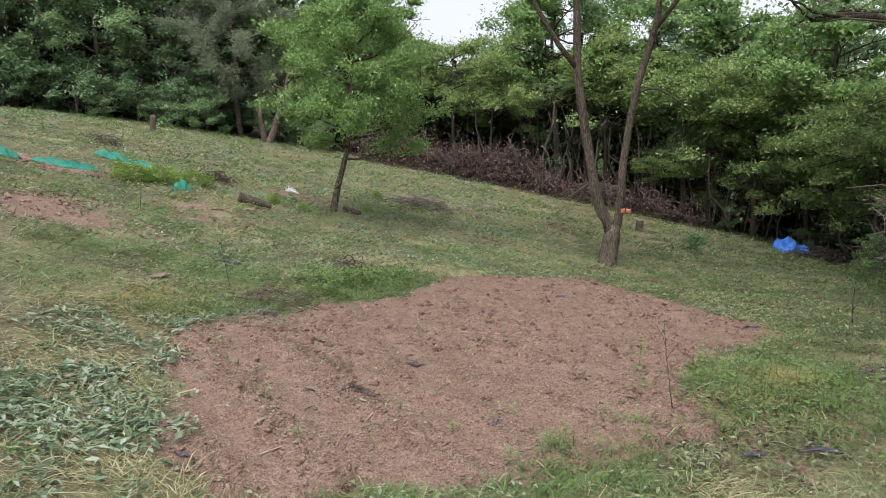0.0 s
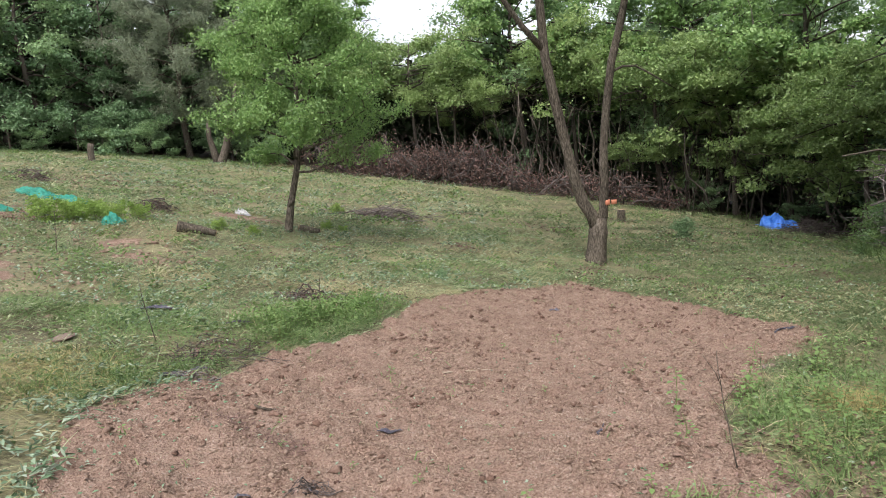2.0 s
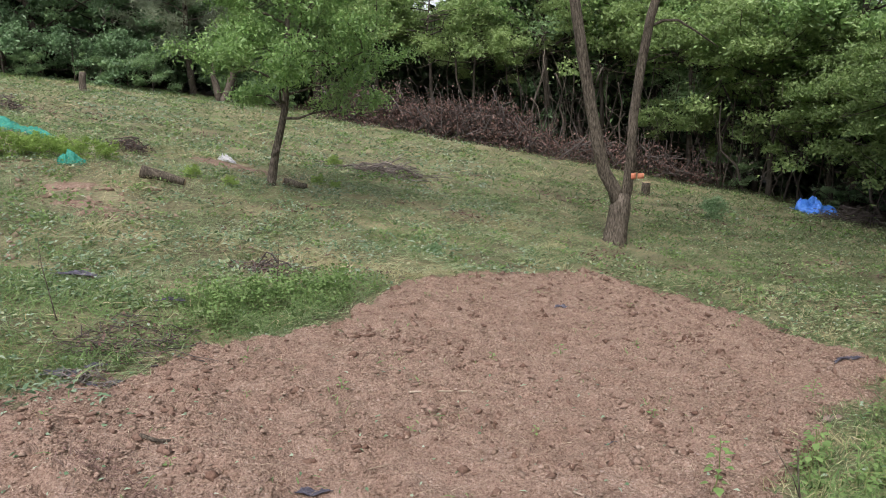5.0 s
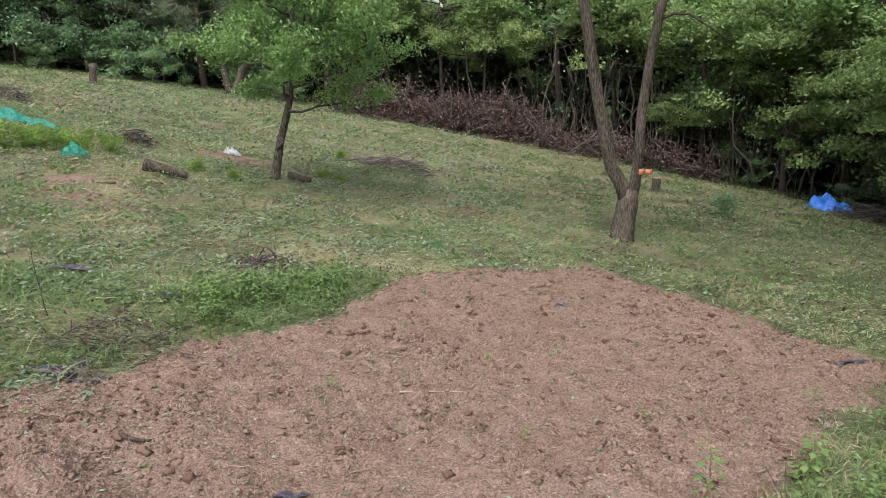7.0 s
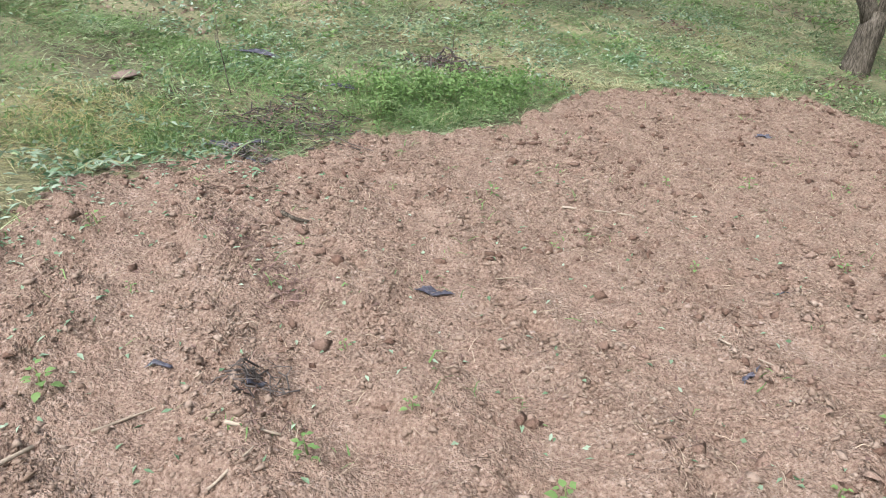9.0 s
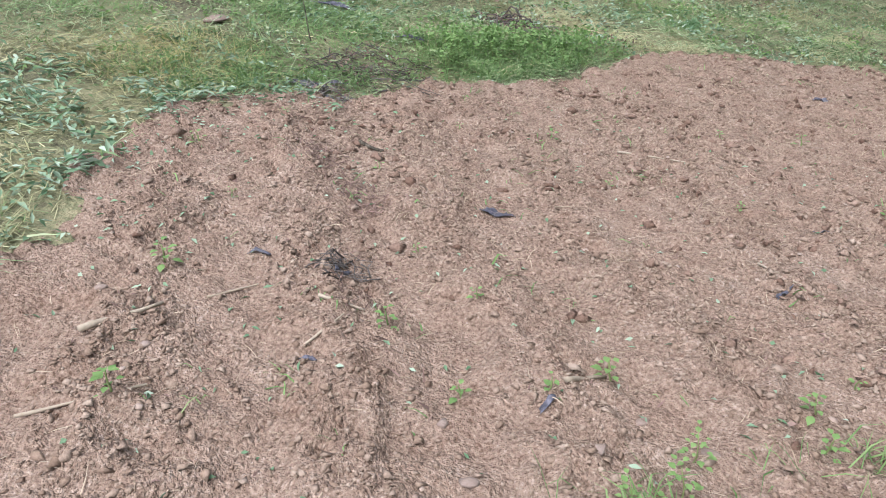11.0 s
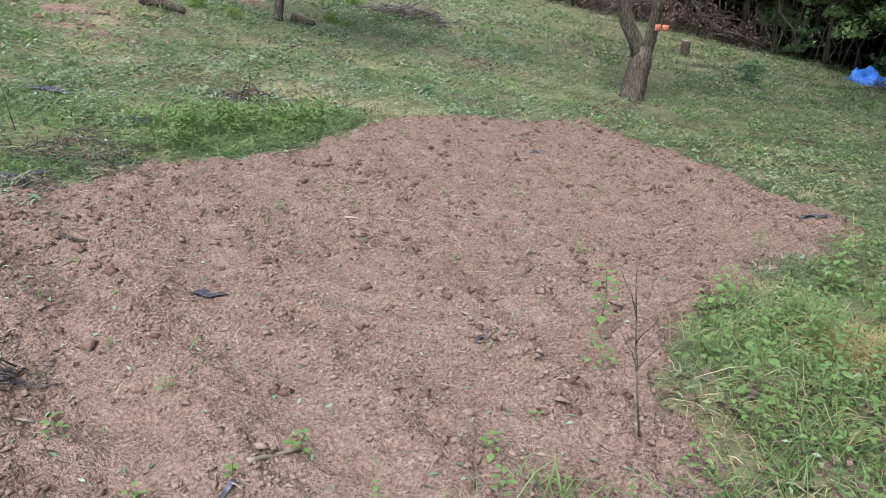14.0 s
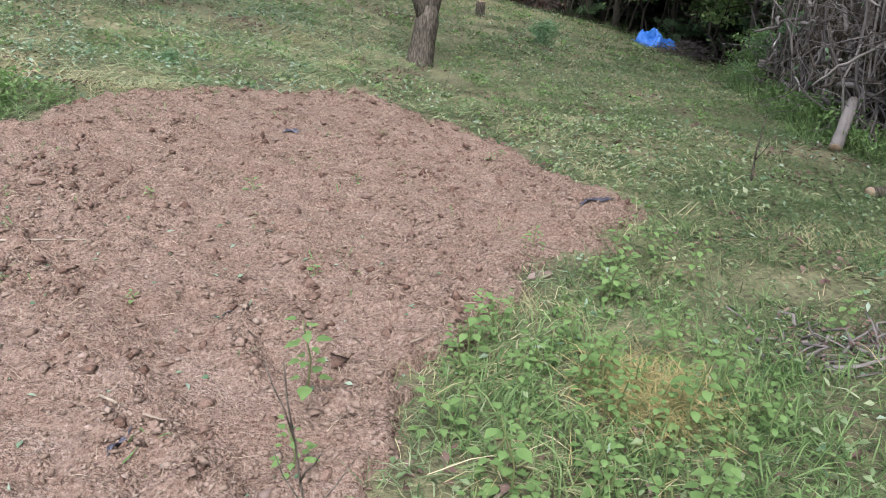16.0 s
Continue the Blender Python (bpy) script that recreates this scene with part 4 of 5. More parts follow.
part("limb", tube(local([(2.55, 13.7, 2.95), (2.14, 13.6, 3.42), (1.88, 13.55, 3.82), (1.61, 13.5, 4.25), (1.2, 13.4, 4.9)]), [0.06, 0.05, 0.045, 0.035, 0.015], 8), M_BARK, fork_tree, smooth=True)
part("limb", tube(local([(3.66, 13.84, 2.56), (3.85, 13.8, 2.64), (4.05, 13.75, 2.63), (4.31, 13.7, 2.46), (4.6, 13.6, 2.23)]), [0.025, 0.022, 0.018, 0.014, 0.008], 7), M_BARK, fork_tree, smooth=True)
part("limb", tube(local([(3.95, 13.9, 3.7), (4.25, 13.8, 4.1), (4.5, 13.7, 4.5), (4.9, 13.6, 5.2)]), [0.05, 0.04, 0.03, 0.015], 8), M_BARK, fork_tree, smooth=True)
tubes, ends = [], []
for start, way, length in [((2.35, 13.6, 5.0), (-0.8, -0.3, 0.6), 1.6), ((2.3, 13.5, 5.8), (0.2, -0.6, 0.8), 1.5), ((1.3, 13.4, 4.8), (-0.8, 0.2, 0.4), 1.3), ((4.2, 14.0, 5.2), (0.8, 0.4, 0.5), 1.6), ((4.3, 14.1, 6.0), (-0.3, 0.6, 0.8), 1.5),
                           ((4.8, 13.6, 5.1), (0.9, -0.3, 0.3), 1.4), ((2.4, 13.6, 4.6), (0.3, 0.7, 0.6), 1.4), ((4.05, 13.9, 4.4), (-0.2, -0.8, 0.7), 1.4), ((2.3, 13.5, 6.1), (-0.3, 0.4, 0.9), 1.3), ((4.3, 14.1, 5.6), (0.9, -0.7, 0.35), 2.2), ((4.2, 14.0, 5.0), (0.7, 0.9, 0.35), 2.0), ((2.4, 13.6, 5.2), (-0.5, 0.9, 0.4), 2.0),
                           ((2.35, 13.6, 5.4), (-0.4, -1.0, 0.4), 1.9), ((4.35, 14.2, 6.3), (0.4, 0.1, 0.9), 1.6), ((3.95, 13.9, 4.6), (0.3, -1.0, 0.35), 2.0), ((4.9, 13.6, 5.2), (1.0, 0.2, 0.35), 1.8), ((1.2, 13.4, 4.9), (-1.0, -0.3, 0.4), 1.4)]:
    branch_out(rng, local([start])[0], way, length, 0.035, 1, tubes, ends, 3)
tagged(part("branchwork", joined(tubes), M_BARK, fork_tree), kind="stuff")
part("crown", leaves(rng, crown_points(rng, np.array(ends), 90, 0.34), 0.095, 0.04, 0.5), M_LEAF_B, fork_tree)
ribbon = solid("marking_tape", tube([(0, 0, 0), (0, 0, 0.03), (0, 0, 0.06), (0, 0, 0.09)], [0.082, 0.084, 0.083, 0.081], 14), M_ORANGE, True)
ribbon.location = (3.425, 13.80, 0.33)
tagged(ribbon, "orange marking tape tied round a tree stem", "tape")
tape_tail = fast_mesh("tape_tail", *sheet(np.linspace(0, 0.10, 6), np.linspace(-0.04, 0.04, 3), lambda x, y: 0.015 * np.sin(x * 40)), M_ORANGE)
tail = new("tape_tail", tape_tail)
tail.parent, tail.matrix_basis = ribbon, pose(0.09, -0.05, 0.045, 84, 0, 0)
tail.modifiers.new("thickness", "SOLIDIFY").thickness = 0.002

# the small leafy tree
rng = np.random.default_rng(8)
BASE = Vector((-1.97, 13.57, top(-1.97, 13.57)))
small = thing("small_tree", "small leafy tree with a thin slanting trunk and fresh green crown", "tree", BASE)
line = np.array([(-0.02, 0, -0.15), (0.0, 0, 0.02), (0.1, 0, 0.5), (0.19, 0, 0.8), (0.27, 0, 1.1), (0.33, 0, 1.65), (0.38, 0, 2.35), (0.42, 0, 3.1), (0.43, 0, 3.6)])
part("trunk", tube(line, [0.095, 0.072, 0.056, 0.052, 0.05, 0.044, 0.034, 0.022, 0.01], 10), M_BARK, small, smooth=True)
part("stub", tube([(0.06, -0.03, 0.42), (0.14, -0.06, 0.5), (0.17, -0.07, 0.56)], [0.04, 0.03, 0.02], 7), M_BARK, small)
ends, tubes = [], []
for i in range(24):
    t = i / 23
    q = line[4] * 1.0 + (line[8] - line[4]) * t - np.array([0, 0, 0.12])
    a = i * 2.4
    reach = 0.95 * math.sin(math.pi * (0.30 + 0.62 * t)) + 0.15
    if 0.0 < math.cos(a) and t < 0.45:
        reach *= 1.3
    branch_out(rng, q, (math.cos(a) + 0.12, math.sin(a), 0.25 + 0.5 * t), reach, 0.022, 1, tubes, ends, 3)
tagged(part("branchwork", joined(tubes), M_BARK, small), kind="stuff")
ends = np.array(ends)
part("crown", leaves(rng, crown_points(rng, ends, 36000 // len(ends), 0.18), 0.07, 0.032, 0.4), M_LEAF_T, small)

# forest trees: a few grown shapes, set out along the edge of the clearing
rng = np.random.default_rng(31)
WOOD = "trees of the forest edge"
tall = make_tree(rng, "forest_tree", "tall dense broad-leaved tree of the forest edge", "tree", 9.0, 1.2, 2.6, 0.16, 26, 19000, 0.16, M_LEAF_A, 0.52, group=WOOD)
dark_tree = make_tree(rng, "forest_tree", "dark green leafy tree hung with creepers at the forest edge", "tree", 8.5, 0.5, 2.7, 0.15, 30, 21000, 0.18, M_LEAF_C, 0.52, group=WOOD)
bright = make_tree(rng, "forest_tree", "yellow-green leafy tree leaning out of the forest edge", "tree", 6.4, 3.5, 2.2, 0.10, 18, 21000, 0.135, M_LEAF_B, 0.44, rise=0.3, group=WOOD)
light_tree = make_tree(rng, "forest_tree", "light green leafy tree of the forest edge", "tree", 8.0, 2.9, 2.4, 0.13, 22, 18000, 0.155, M_LEAF_T, 0.5, group=WOOD)
cascade = make_tree(rng, "forest_tree", "yellow-green tree whose leafy boughs hang down to the grass", "tree", 6.3, 1.1, 2.0, 0.09, 26, 21000, 0.135, M_LEAF_B, 0.42, rise=0.25, group=WOOD)
shrub = make_tree(rng, "shrub", "dense dark green shrub at the foot of the forest", "shrub", 2.4, 0.1, 1.3, 0.04, 14, 6000, 0.14, M_LEAF_C, 0.36, group="shrubs of the forest edge")
bush = make_tree(rng, "shrub", "leafy green shrub at the foot of the forest", "shrub", 2.6, 0.2, 1.3, 0.04, 14, 6000, 0.12, M_LEAF_A, 0.36, group="shrubs of the forest edge")


def set_out(tree, spots, first=True):
    for i, (px, py, size, turn) in enumerate(spots):
        m = Matrix.Translation((px, py, top(px, py) - 0.05)) @ Matrix.Rotation(turn, 4, "Z") @ Matrix.Scale(size, 4)
        if i == 0 and first:
            tree.matrix_basis = m
        else:
            copy_thing(tree, m)


set_out(dark_tree, [(-17.5, 28.5, 0.9, 0.3), (-14.3, 29.2, 0.95, 1.9), (-10.6, 29.8, 0.9, 3.2), (-21.5, 27.0, 1.0, 4.1), (-9.0, 31.5, 0.9, 5.0), (-24.0, 26.0, 1.05, 0.8), (13.6, 22.4, 0.75, 2.2), (13.6, 17.2, 0.8, 0.4), (14.0, 19.6, 0.8, 4.4), (11.8, 14.2, 0.75, 1.4), (11.2, 12.2, 0.7, 2.6), (11.0, 9.8, 0.7, 3.6), (-28, 24, 1.05, 2.0)])
# the four near x 9.5 with y below 8 are unseen, added for shade
set_out(tall, [(-15.9, 28.0, 0.95, 2.9), (-12.7, 28.6, 0.9, 1.3), (-19.0, 27.0, 0.95, 0.2), (-15.8, 32.5, 1.15, 0.9), (-12.5, 33.0, 1.1, 2.4), (-19.5, 31.5, 1.2, 3.6), (-23.0, 30.0, 1.2, 5.1), (-4.2, 32.5, 1.15, 1.1), (-2.6, 33.0, 0.74, 4.0), (6.0, 29.6, 1.15, 0.2), (8.4, 28.8, 1.1, 5.0), (10.6, 27.6, 1.0, 2.9), (12.4, 27.0, 1.02, 0.4), (15.5, 24.5, 0.98, 2.7), (13.5, 25.0, 0.92, 1.5), (15.2, 21.0, 0.92, 5.5), (14.6, 16.5, 0.9, 3.3), (13.0, 12.5, 1.35, 0.6), (12.0, 8.5, 1.35, 2.1), (12.2, 4.0, 1.3, 4.2), (-27, 28, 1.2, 1.1), (9.6, 7.3, 1.1, 0.5), (9.4, 4.9, 1.15, 1.9), (9.6, 2.4, 1.15, 3.0), (9.2, -0.2, 1.15, 4.4), (4.6, 32.2, 0.72, 2.0)])
set_out(bright, [(0.6, 27.5, 0.84, 0.4), (1.9, 27.2, 0.8, 2.1), (-1.4, 28.6, 0.9, 3.7), (8.6, 25.8, 1.2, 1.2), (10.4, 24.0, 1.15, 4.9), (6.4, 28.0, 1.25, 5.6), (7.9, 25.5, 0.5, 3.0), (11.6, 19.2, 0.95, 0.9)])
set_out(light_tree, [(4.6, 28.8, 1.1, 0.7), (-3.6, 29.8, 0.95, 2.8), (9.8, 26.2, 1.0, 4.5), (12.2, 23.0, 1.0, 1.8), (12.8, 15.2, 0.9, 5.2), (3.0, 31.0, 0.66, 3.9), (11.0, 11.2, 0.8, 0.1), (-6.0, 32.8, 1.05, 1.0)])
set_out(cascade, [(10.5, 25.2, 0.95, 0.6), (11.9, 23.4, 1.0, 2.4), (12.6, 20.9, 0.95, 4.2), (12.5, 18.4, 0.95, 1.1), (12.3, 15.9, 0.9, 5.3)])
set_out(shrub, [(10.6, 13.4, 0.9, 0.7), (9.9, 11.6, 0.9, 2.2), (9.6, 10.0, 0.9, 4.2), (9.6, 8.2, 0.9, 5.4), (-17.3, 26.2, 1.0, 0), (-15.4, 26.9, 0.9, 1), (-13.2, 27.3, 1.05, 2), (-11.2, 27.8, 0.85, 3), (-9.4, 28.3, 0.9, 4), (-19.5, 25.4, 1.0, 5), (-9.9, 28.9, 0.8, 2.0), (-6.6, 30.2, 1.0, 1.0), (4.6, 30.2, 1.2, 4.0)])
set_out(bush, [(-6.2, 29.0, 0.75, 0.9), (-5.0, 29.2, 0.8, 2.9), (9.6, 24.6, 0.6, 1.7), (-8.6, 27.6, 0.75, 0.5), (-12.3, 26.9, 0.5, 1.5), (-10.2, 27.4, 0.55, 2.5), (11.2, 22.2, 0.4, 3.5), (11.0, 17.2, 0.5, 4.5), (10.6, 15.9, 0.6, 5.5), (9.6, 15.2, 0.6, 2.2), (-4.6, 28.0, 0.6, 0.8)])

# the deep wood behind: no end of large leaves, shade painted into their green
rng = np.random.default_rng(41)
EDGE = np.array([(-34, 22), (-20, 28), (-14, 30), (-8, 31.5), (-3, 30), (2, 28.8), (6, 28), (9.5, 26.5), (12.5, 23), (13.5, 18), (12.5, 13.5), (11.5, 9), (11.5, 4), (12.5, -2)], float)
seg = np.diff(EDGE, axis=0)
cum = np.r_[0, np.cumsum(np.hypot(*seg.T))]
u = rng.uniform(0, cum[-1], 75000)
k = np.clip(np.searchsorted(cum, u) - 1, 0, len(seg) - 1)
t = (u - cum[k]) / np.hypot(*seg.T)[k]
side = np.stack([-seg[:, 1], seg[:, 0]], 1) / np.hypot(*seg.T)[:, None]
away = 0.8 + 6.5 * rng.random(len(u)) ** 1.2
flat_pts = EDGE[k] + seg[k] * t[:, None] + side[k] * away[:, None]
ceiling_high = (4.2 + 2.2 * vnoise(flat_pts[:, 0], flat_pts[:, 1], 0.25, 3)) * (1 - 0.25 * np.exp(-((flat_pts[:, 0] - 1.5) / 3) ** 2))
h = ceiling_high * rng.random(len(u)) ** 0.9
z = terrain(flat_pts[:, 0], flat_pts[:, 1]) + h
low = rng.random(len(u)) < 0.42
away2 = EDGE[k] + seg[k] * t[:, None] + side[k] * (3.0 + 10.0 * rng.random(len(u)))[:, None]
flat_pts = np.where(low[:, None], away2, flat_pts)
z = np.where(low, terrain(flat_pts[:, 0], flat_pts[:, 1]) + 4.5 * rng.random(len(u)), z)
stuff("deep_wood", leaves(rng, np.stack([flat_pts[:, 0], flat_pts[:, 1], z], 1), 0.55, 0.34, 0.3), M_DEEP, "dense foliage deep inside the wood, coloured dark for its shade", "forest")

# wooded hills far behind
bearing, far_off = rng.uniform(-1.35, 1.35, 60000), 48 + 330 * rng.random(60000) ** 2.2
x, y = far_off * np.sin(bearing), 8 + far_off * np.cos(bearing)
size = 0.02 * far_off + 0.5
c = np.stack([x, y, terrain(x, y) + (2.5 + 4 * vnoise(x, y, 0.09, 2)) * rng.random(len(x)) ** 0.7], 1)
v, f = leaves(rng, c, 1.0, 0.7, 0.3)
v = np.repeat(c, 4, 0) + (v - np.repeat(c, 4, 0)) * np.repeat(size, 4)[:, None]
stuff("far_woods", (v, f), M_LEAF_A, "hazy green woods on the hills beyond", "forest")

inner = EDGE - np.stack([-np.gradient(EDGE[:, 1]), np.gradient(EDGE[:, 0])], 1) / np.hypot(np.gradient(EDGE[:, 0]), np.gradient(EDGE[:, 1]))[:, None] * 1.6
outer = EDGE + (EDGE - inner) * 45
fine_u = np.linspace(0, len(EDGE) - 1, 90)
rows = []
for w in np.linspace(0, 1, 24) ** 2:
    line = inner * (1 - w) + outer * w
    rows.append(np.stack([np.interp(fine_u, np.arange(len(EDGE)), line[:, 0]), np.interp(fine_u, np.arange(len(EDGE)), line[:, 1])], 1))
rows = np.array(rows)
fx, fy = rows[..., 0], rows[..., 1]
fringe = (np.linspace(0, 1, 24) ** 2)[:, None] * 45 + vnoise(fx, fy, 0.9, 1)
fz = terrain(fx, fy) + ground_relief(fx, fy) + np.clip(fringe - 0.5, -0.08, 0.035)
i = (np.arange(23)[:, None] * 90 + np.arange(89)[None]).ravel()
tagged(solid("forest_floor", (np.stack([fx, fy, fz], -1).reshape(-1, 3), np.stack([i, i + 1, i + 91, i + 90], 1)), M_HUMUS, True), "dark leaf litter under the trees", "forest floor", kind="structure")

# thin stems that stand in the shade of the edge
tubes = []
FRONT = np.array([(-3.4, 28.0), (0.0, 27.2), (3.0, 26.4), (5.5, 25.9), (8.0, 24.9), (9.9, 23.6), (11.3, 21.2), (11.6, 17.5)], float)
for i in range(95):
    j = rng.choice(7, p=[0.06, 0.12, 0.22, 0.26, 0.22, 0.07, 0.05])
    q = FRONT[j] + (FRONT[j + 1] - FRONT[j]) * rng.random() + rng.normal(0, 0.35, 2) + np.array([0.35, 0.8]) * rng.random() ** 2 * 2.2
    zz = top(*q) - 0.1
    hh = rng.uniform(1.4, 4.2)
    r = 0.012 + 0.04 * rng.random() ** 2
    tubes.append(tube(bend(rng, (*q, zz), (q[0] + rng.normal(0, 0.55), q[1] + rng.normal(0, 0.4), zz + hh), 6, 0.10), np.linspace(r, r * 0.5, 6), 5))
for i in range(420):  # dead twigs caught between them
    j = rng.choice(7)
    q = FRONT[j] + (FRONT[j + 1] - FRONT[j]) * rng.random() + rng.normal(0, 0.4, 2) + np.array([0.35, 0.8]) * rng.random() * 1.5
    a0 = np.array([*q, top(*q) + rng.uniform(0.2, 3.2)])
    d = rng.normal(0, 1, 3) * [1, 0.5, 1.1]
    tubes.append(tube(bend(rng, a0, a0 + d / np.linalg.norm(d) * rng.uniform(0.5, 1.6), 5, 0.06), np.linspace(0.009, 0.003, 5) * rng.uniform(0.6, 1.5), 5))
stuff("forest_stems", joined(tubes), M_STEM, "crowded thin grey stems in the shade of the forest edge", "saplings")

# the brown windrow of cleared brush along the forest
ROW = np.array([(-2.6, 26.7), (-0.4, 26.2), (1.8, 25.6), (3.4, 25.2), (5.2, 25.0), (6.8, 24.6), (8.4, 24.0)], float)
tubes, pts = [], []
for i in range(900):
    j = rng.choice(6, p=[0.24, 0.26, 0.22, 0.12, 0.09, 0.07])
    q = ROW[j] + (ROW[j + 1] - ROW[j]) * rng.random() + rng.normal(0, 0.30, 2)
    heap = (1.1 if j < 3 else 0.6) * rng.random() * (0.55 + 0.9 * float(vnoise(q[0], q[1], 0.7, 2)))
    zz = top(*q) + heap * 0.8
    a, tilt, ln = rng.uniform(0, 6.28), rng.normal(0.25, 0.5), rng.uniform(0.4, 1.5)
    d = np.array([math.cos(a) * math.cos(tilt), math.sin(a) * 0.6, math.sin(tilt) * 1.3]) * ln
    s0 = np.array([*q, zz])
    p = bend(rng, s0 - d / 2, s0 + d / 2, 4, 0.05)
    p[:, 2] = np.maximum(p[:, 2], terrain(p[:, 0], p[:, 1]) + 0.01)
    tubes.append(tube(p, np.linspace(0.016, 0.007, 4) * rng.uniform(0.6, 2.0), 3))
    pts.append(p)
stuff("brush_windrow", joined(tubes), M_DEAD, "long heap of dead cleared brush along the forest edge", "brushwood")
c = np.concatenate(pts)
c = np.repeat(c[rng.random(len(c)) < 0.7], 5, 0)
c = c + rng.normal(0, 0.16, c.shape)
c[:, 2] = np.maximum(c[:, 2], terrain(c[:, 0], c[:, 1]) + 0.02)
stuff("withered_leaves", leaves(rng, c, 0.11, 0.05, 0.4), M_DRYLEAF, "withered purplish brown leaves on the dead brush", "dead leaves")

# the pine and the old stump tree at the back
rng = np.random.default_rng(52)


def make_pine(rng, place, high, label):
    ob = thing("pine", label, "pine tree", (*place, top(*place) - 0.05), "pines")
    p = bend(rng, (0, 0, -0.2), (-0.5, 0.2, high), 9, 0.10)
    part("trunk", tube(p, np.linspace(0.13, 0.03, 9), 9), M_BARK, ob, smooth=True)
    tubes, ends = [], []
    for i in range(34):
        t = 0.22 + 0.76 * i / 33
        f = t * 7.99
        q = p[int(f)] + (p[int(f) + 1] - p[int(f)]) * (f % 1)
        a = i * 2.4
        branch_out(rng, q, (math.cos(a), math.sin(a), 0.45), (1.9 * math.sin(math.pi * (0.25 + 0.7 * t)) + 0.2) * rng.uniform(0.7, 1.1), 0.03, 1, tubes, ends, 3)
    tagged(part("branchwork", joined(tubes), M_BARK, ob), kind="stuff")
    c = crown_points(rng, np.array(ends), 75, 0.26)
    part("crown", leaves(rng, c, 0.24, 0.022, -0.35), M_NEEDLE, ob)
    return ob


make_pine(rng, (-7.7, 29.1), 6.6, "grey-green pine with soft feathery needles at the forest edge")
make_pine(rng, (-5.9, 31.6), 7.4, "taller grey-green pine behind the clearing")
pollard = make_tree(rng, "pollarded_tree", "short thick two-stemmed tree with a few fresh shoots", "tree", 3.2, 1.0, 0.8, 0.17, 7, 700, 0.12, M_LEAF_B, 0.22, bark=M_BARK, lean=(0.9, 0), dense=0.5)
pollard.matrix_basis = Matrix.Translation((-6.35, 27.4, top(-6.35, 27.4) - 0.05))
part("second_stem", tube([(0, 0, -0.1), (-0.12, 0, 0.5), (-0.22, 0, 1.0), (-0.2, 0, 1.6)], [0.15, 0.12, 0.09, 0.05], 9), M_BARK, pollard, smooth=True)

# the large tree behind the stacked branches, with a hanging outer crown
rng = np.random.default_rng(61)
old = make_tree(rng, "old_tree", "large dark-barked tree with thin drooping leafy branches", "tree", 10.0, 4.6, 3.6, 0.25, 16, 4200, 0.14, M_LEAF_A, 0.34, bark=M_BARK, dense=0.5, rise=0.3, droop=0.6, lean=(-0.6, 0))
old.matrix_basis = Matrix.Translation((10.15, 15.0, top(10.15, 15.0) - 0.05))

# ---- stacked branches beside the wood ----
rng = np.random.default_rng(71)
stack = thing("branch_stack", "tall stack of cut grey branches leaning upright beside the wood", "brushwood", (8.2, 13.0, top(8.2, 13.0)))
LINE = np.array([(9.95, 16.6), (9.2, 14.8), (8.45, 13.0), (7.75, 11.4), (7.2, 10.1), (7.1, 8.6)])
O = np.array(stack.location)


def stack_at(f):
    i = min(int(f * 5), 4)
    return LINE[i] + (LINE[i + 1] - LINE[i]) * (f * 5 - i)


STICKS = []
for i in range(298):
    f = 0.06 + 0.94 * rng.random() ** 0.7
    q = stack_at(f) + np.array([rng.uniform(-0.1, 0.6), rng.normal(0, 0.12)])
    zz = top(*q)
    r = 0.011 + 0.024 * rng.random() ** 2
    if rng.random() < 0.38:
        ln = rng.uniform(1.0, 2.3)
        a = np.array([*q, zz - 0.03])
        b = a + np.array([rng.normal(0.1, 0.28), rng.normal(0, 0.38), ln])
    else:
        ln = rng.uniform(0.25, 0.8)
        a = np.array([q[0] - 0.12, q[1], zz + rng.uniform(0.15, 1.9)])
        d = rng.normal(0, 1, 3) * [0.7, 0.9, 0.8]
        b = a + d / np.linalg.norm(d) * ln
        b[2] = max(b[2], zz + 0.05)
    part("branch", tube(bend(rng, a - O, b - O, 8, 0.028), np.linspace(r, r * 0.6, 8) * rng.uniform(0.85, 1.15, 8), 6), (M_BARK, M_DEAD, M_DEAD, M_PALEBARK)[i % 4], stack)
tubes = []
for i in range(1100):
    q = stack_at(rng.random() ** 0.7) + np.array([rng.uniform(-0.15, 0.9), rng.normal(0, 0.2)])
    a = np.array([*q, top(*q) + rng.uniform(0.0, 1.9)])
    d = rng.normal(0, 1, 3)
    b = a + d / np.linalg.norm(d) * rng.uniform(0.3, 1.0)
    b[2] = max(b[2], top(*q) + 0.03)
    r = rng.uniform(0.003, 0.010)
    tubes.append(tube(bend(rng, a - O, b - O, 4, 0.03), np.linspace(r, r * 0.5, 4), 4))
tagged(part("twig_tangle", joined(tubes), M_DEAD, stack), kind="stuff")
tubes = []
for i in range(900):  # dark bark-covered wood packed behind
    q = stack_at(rng.random() ** 0.7) + np.array([rng.uniform(0.35, 1.0), rng.normal(0, 0.2)])
    a = np.array([*q, top(*q) + (rng.uniform(0.2, 1.2) if i % 2 else -0.03)])
    b = a + np.array([rng.normal(0, 0.2), rng.normal(0, 0.35), rng.uniform(0.5, 1.1) * (1 if i % 2 else 1.9)])
    r = rng.uniform(0.010, 0.035)
    tubes.append(tube(bend(rng, a - O, b - O, 4, 0.02), np.linspace(r, r * 0.6, 4), 5))
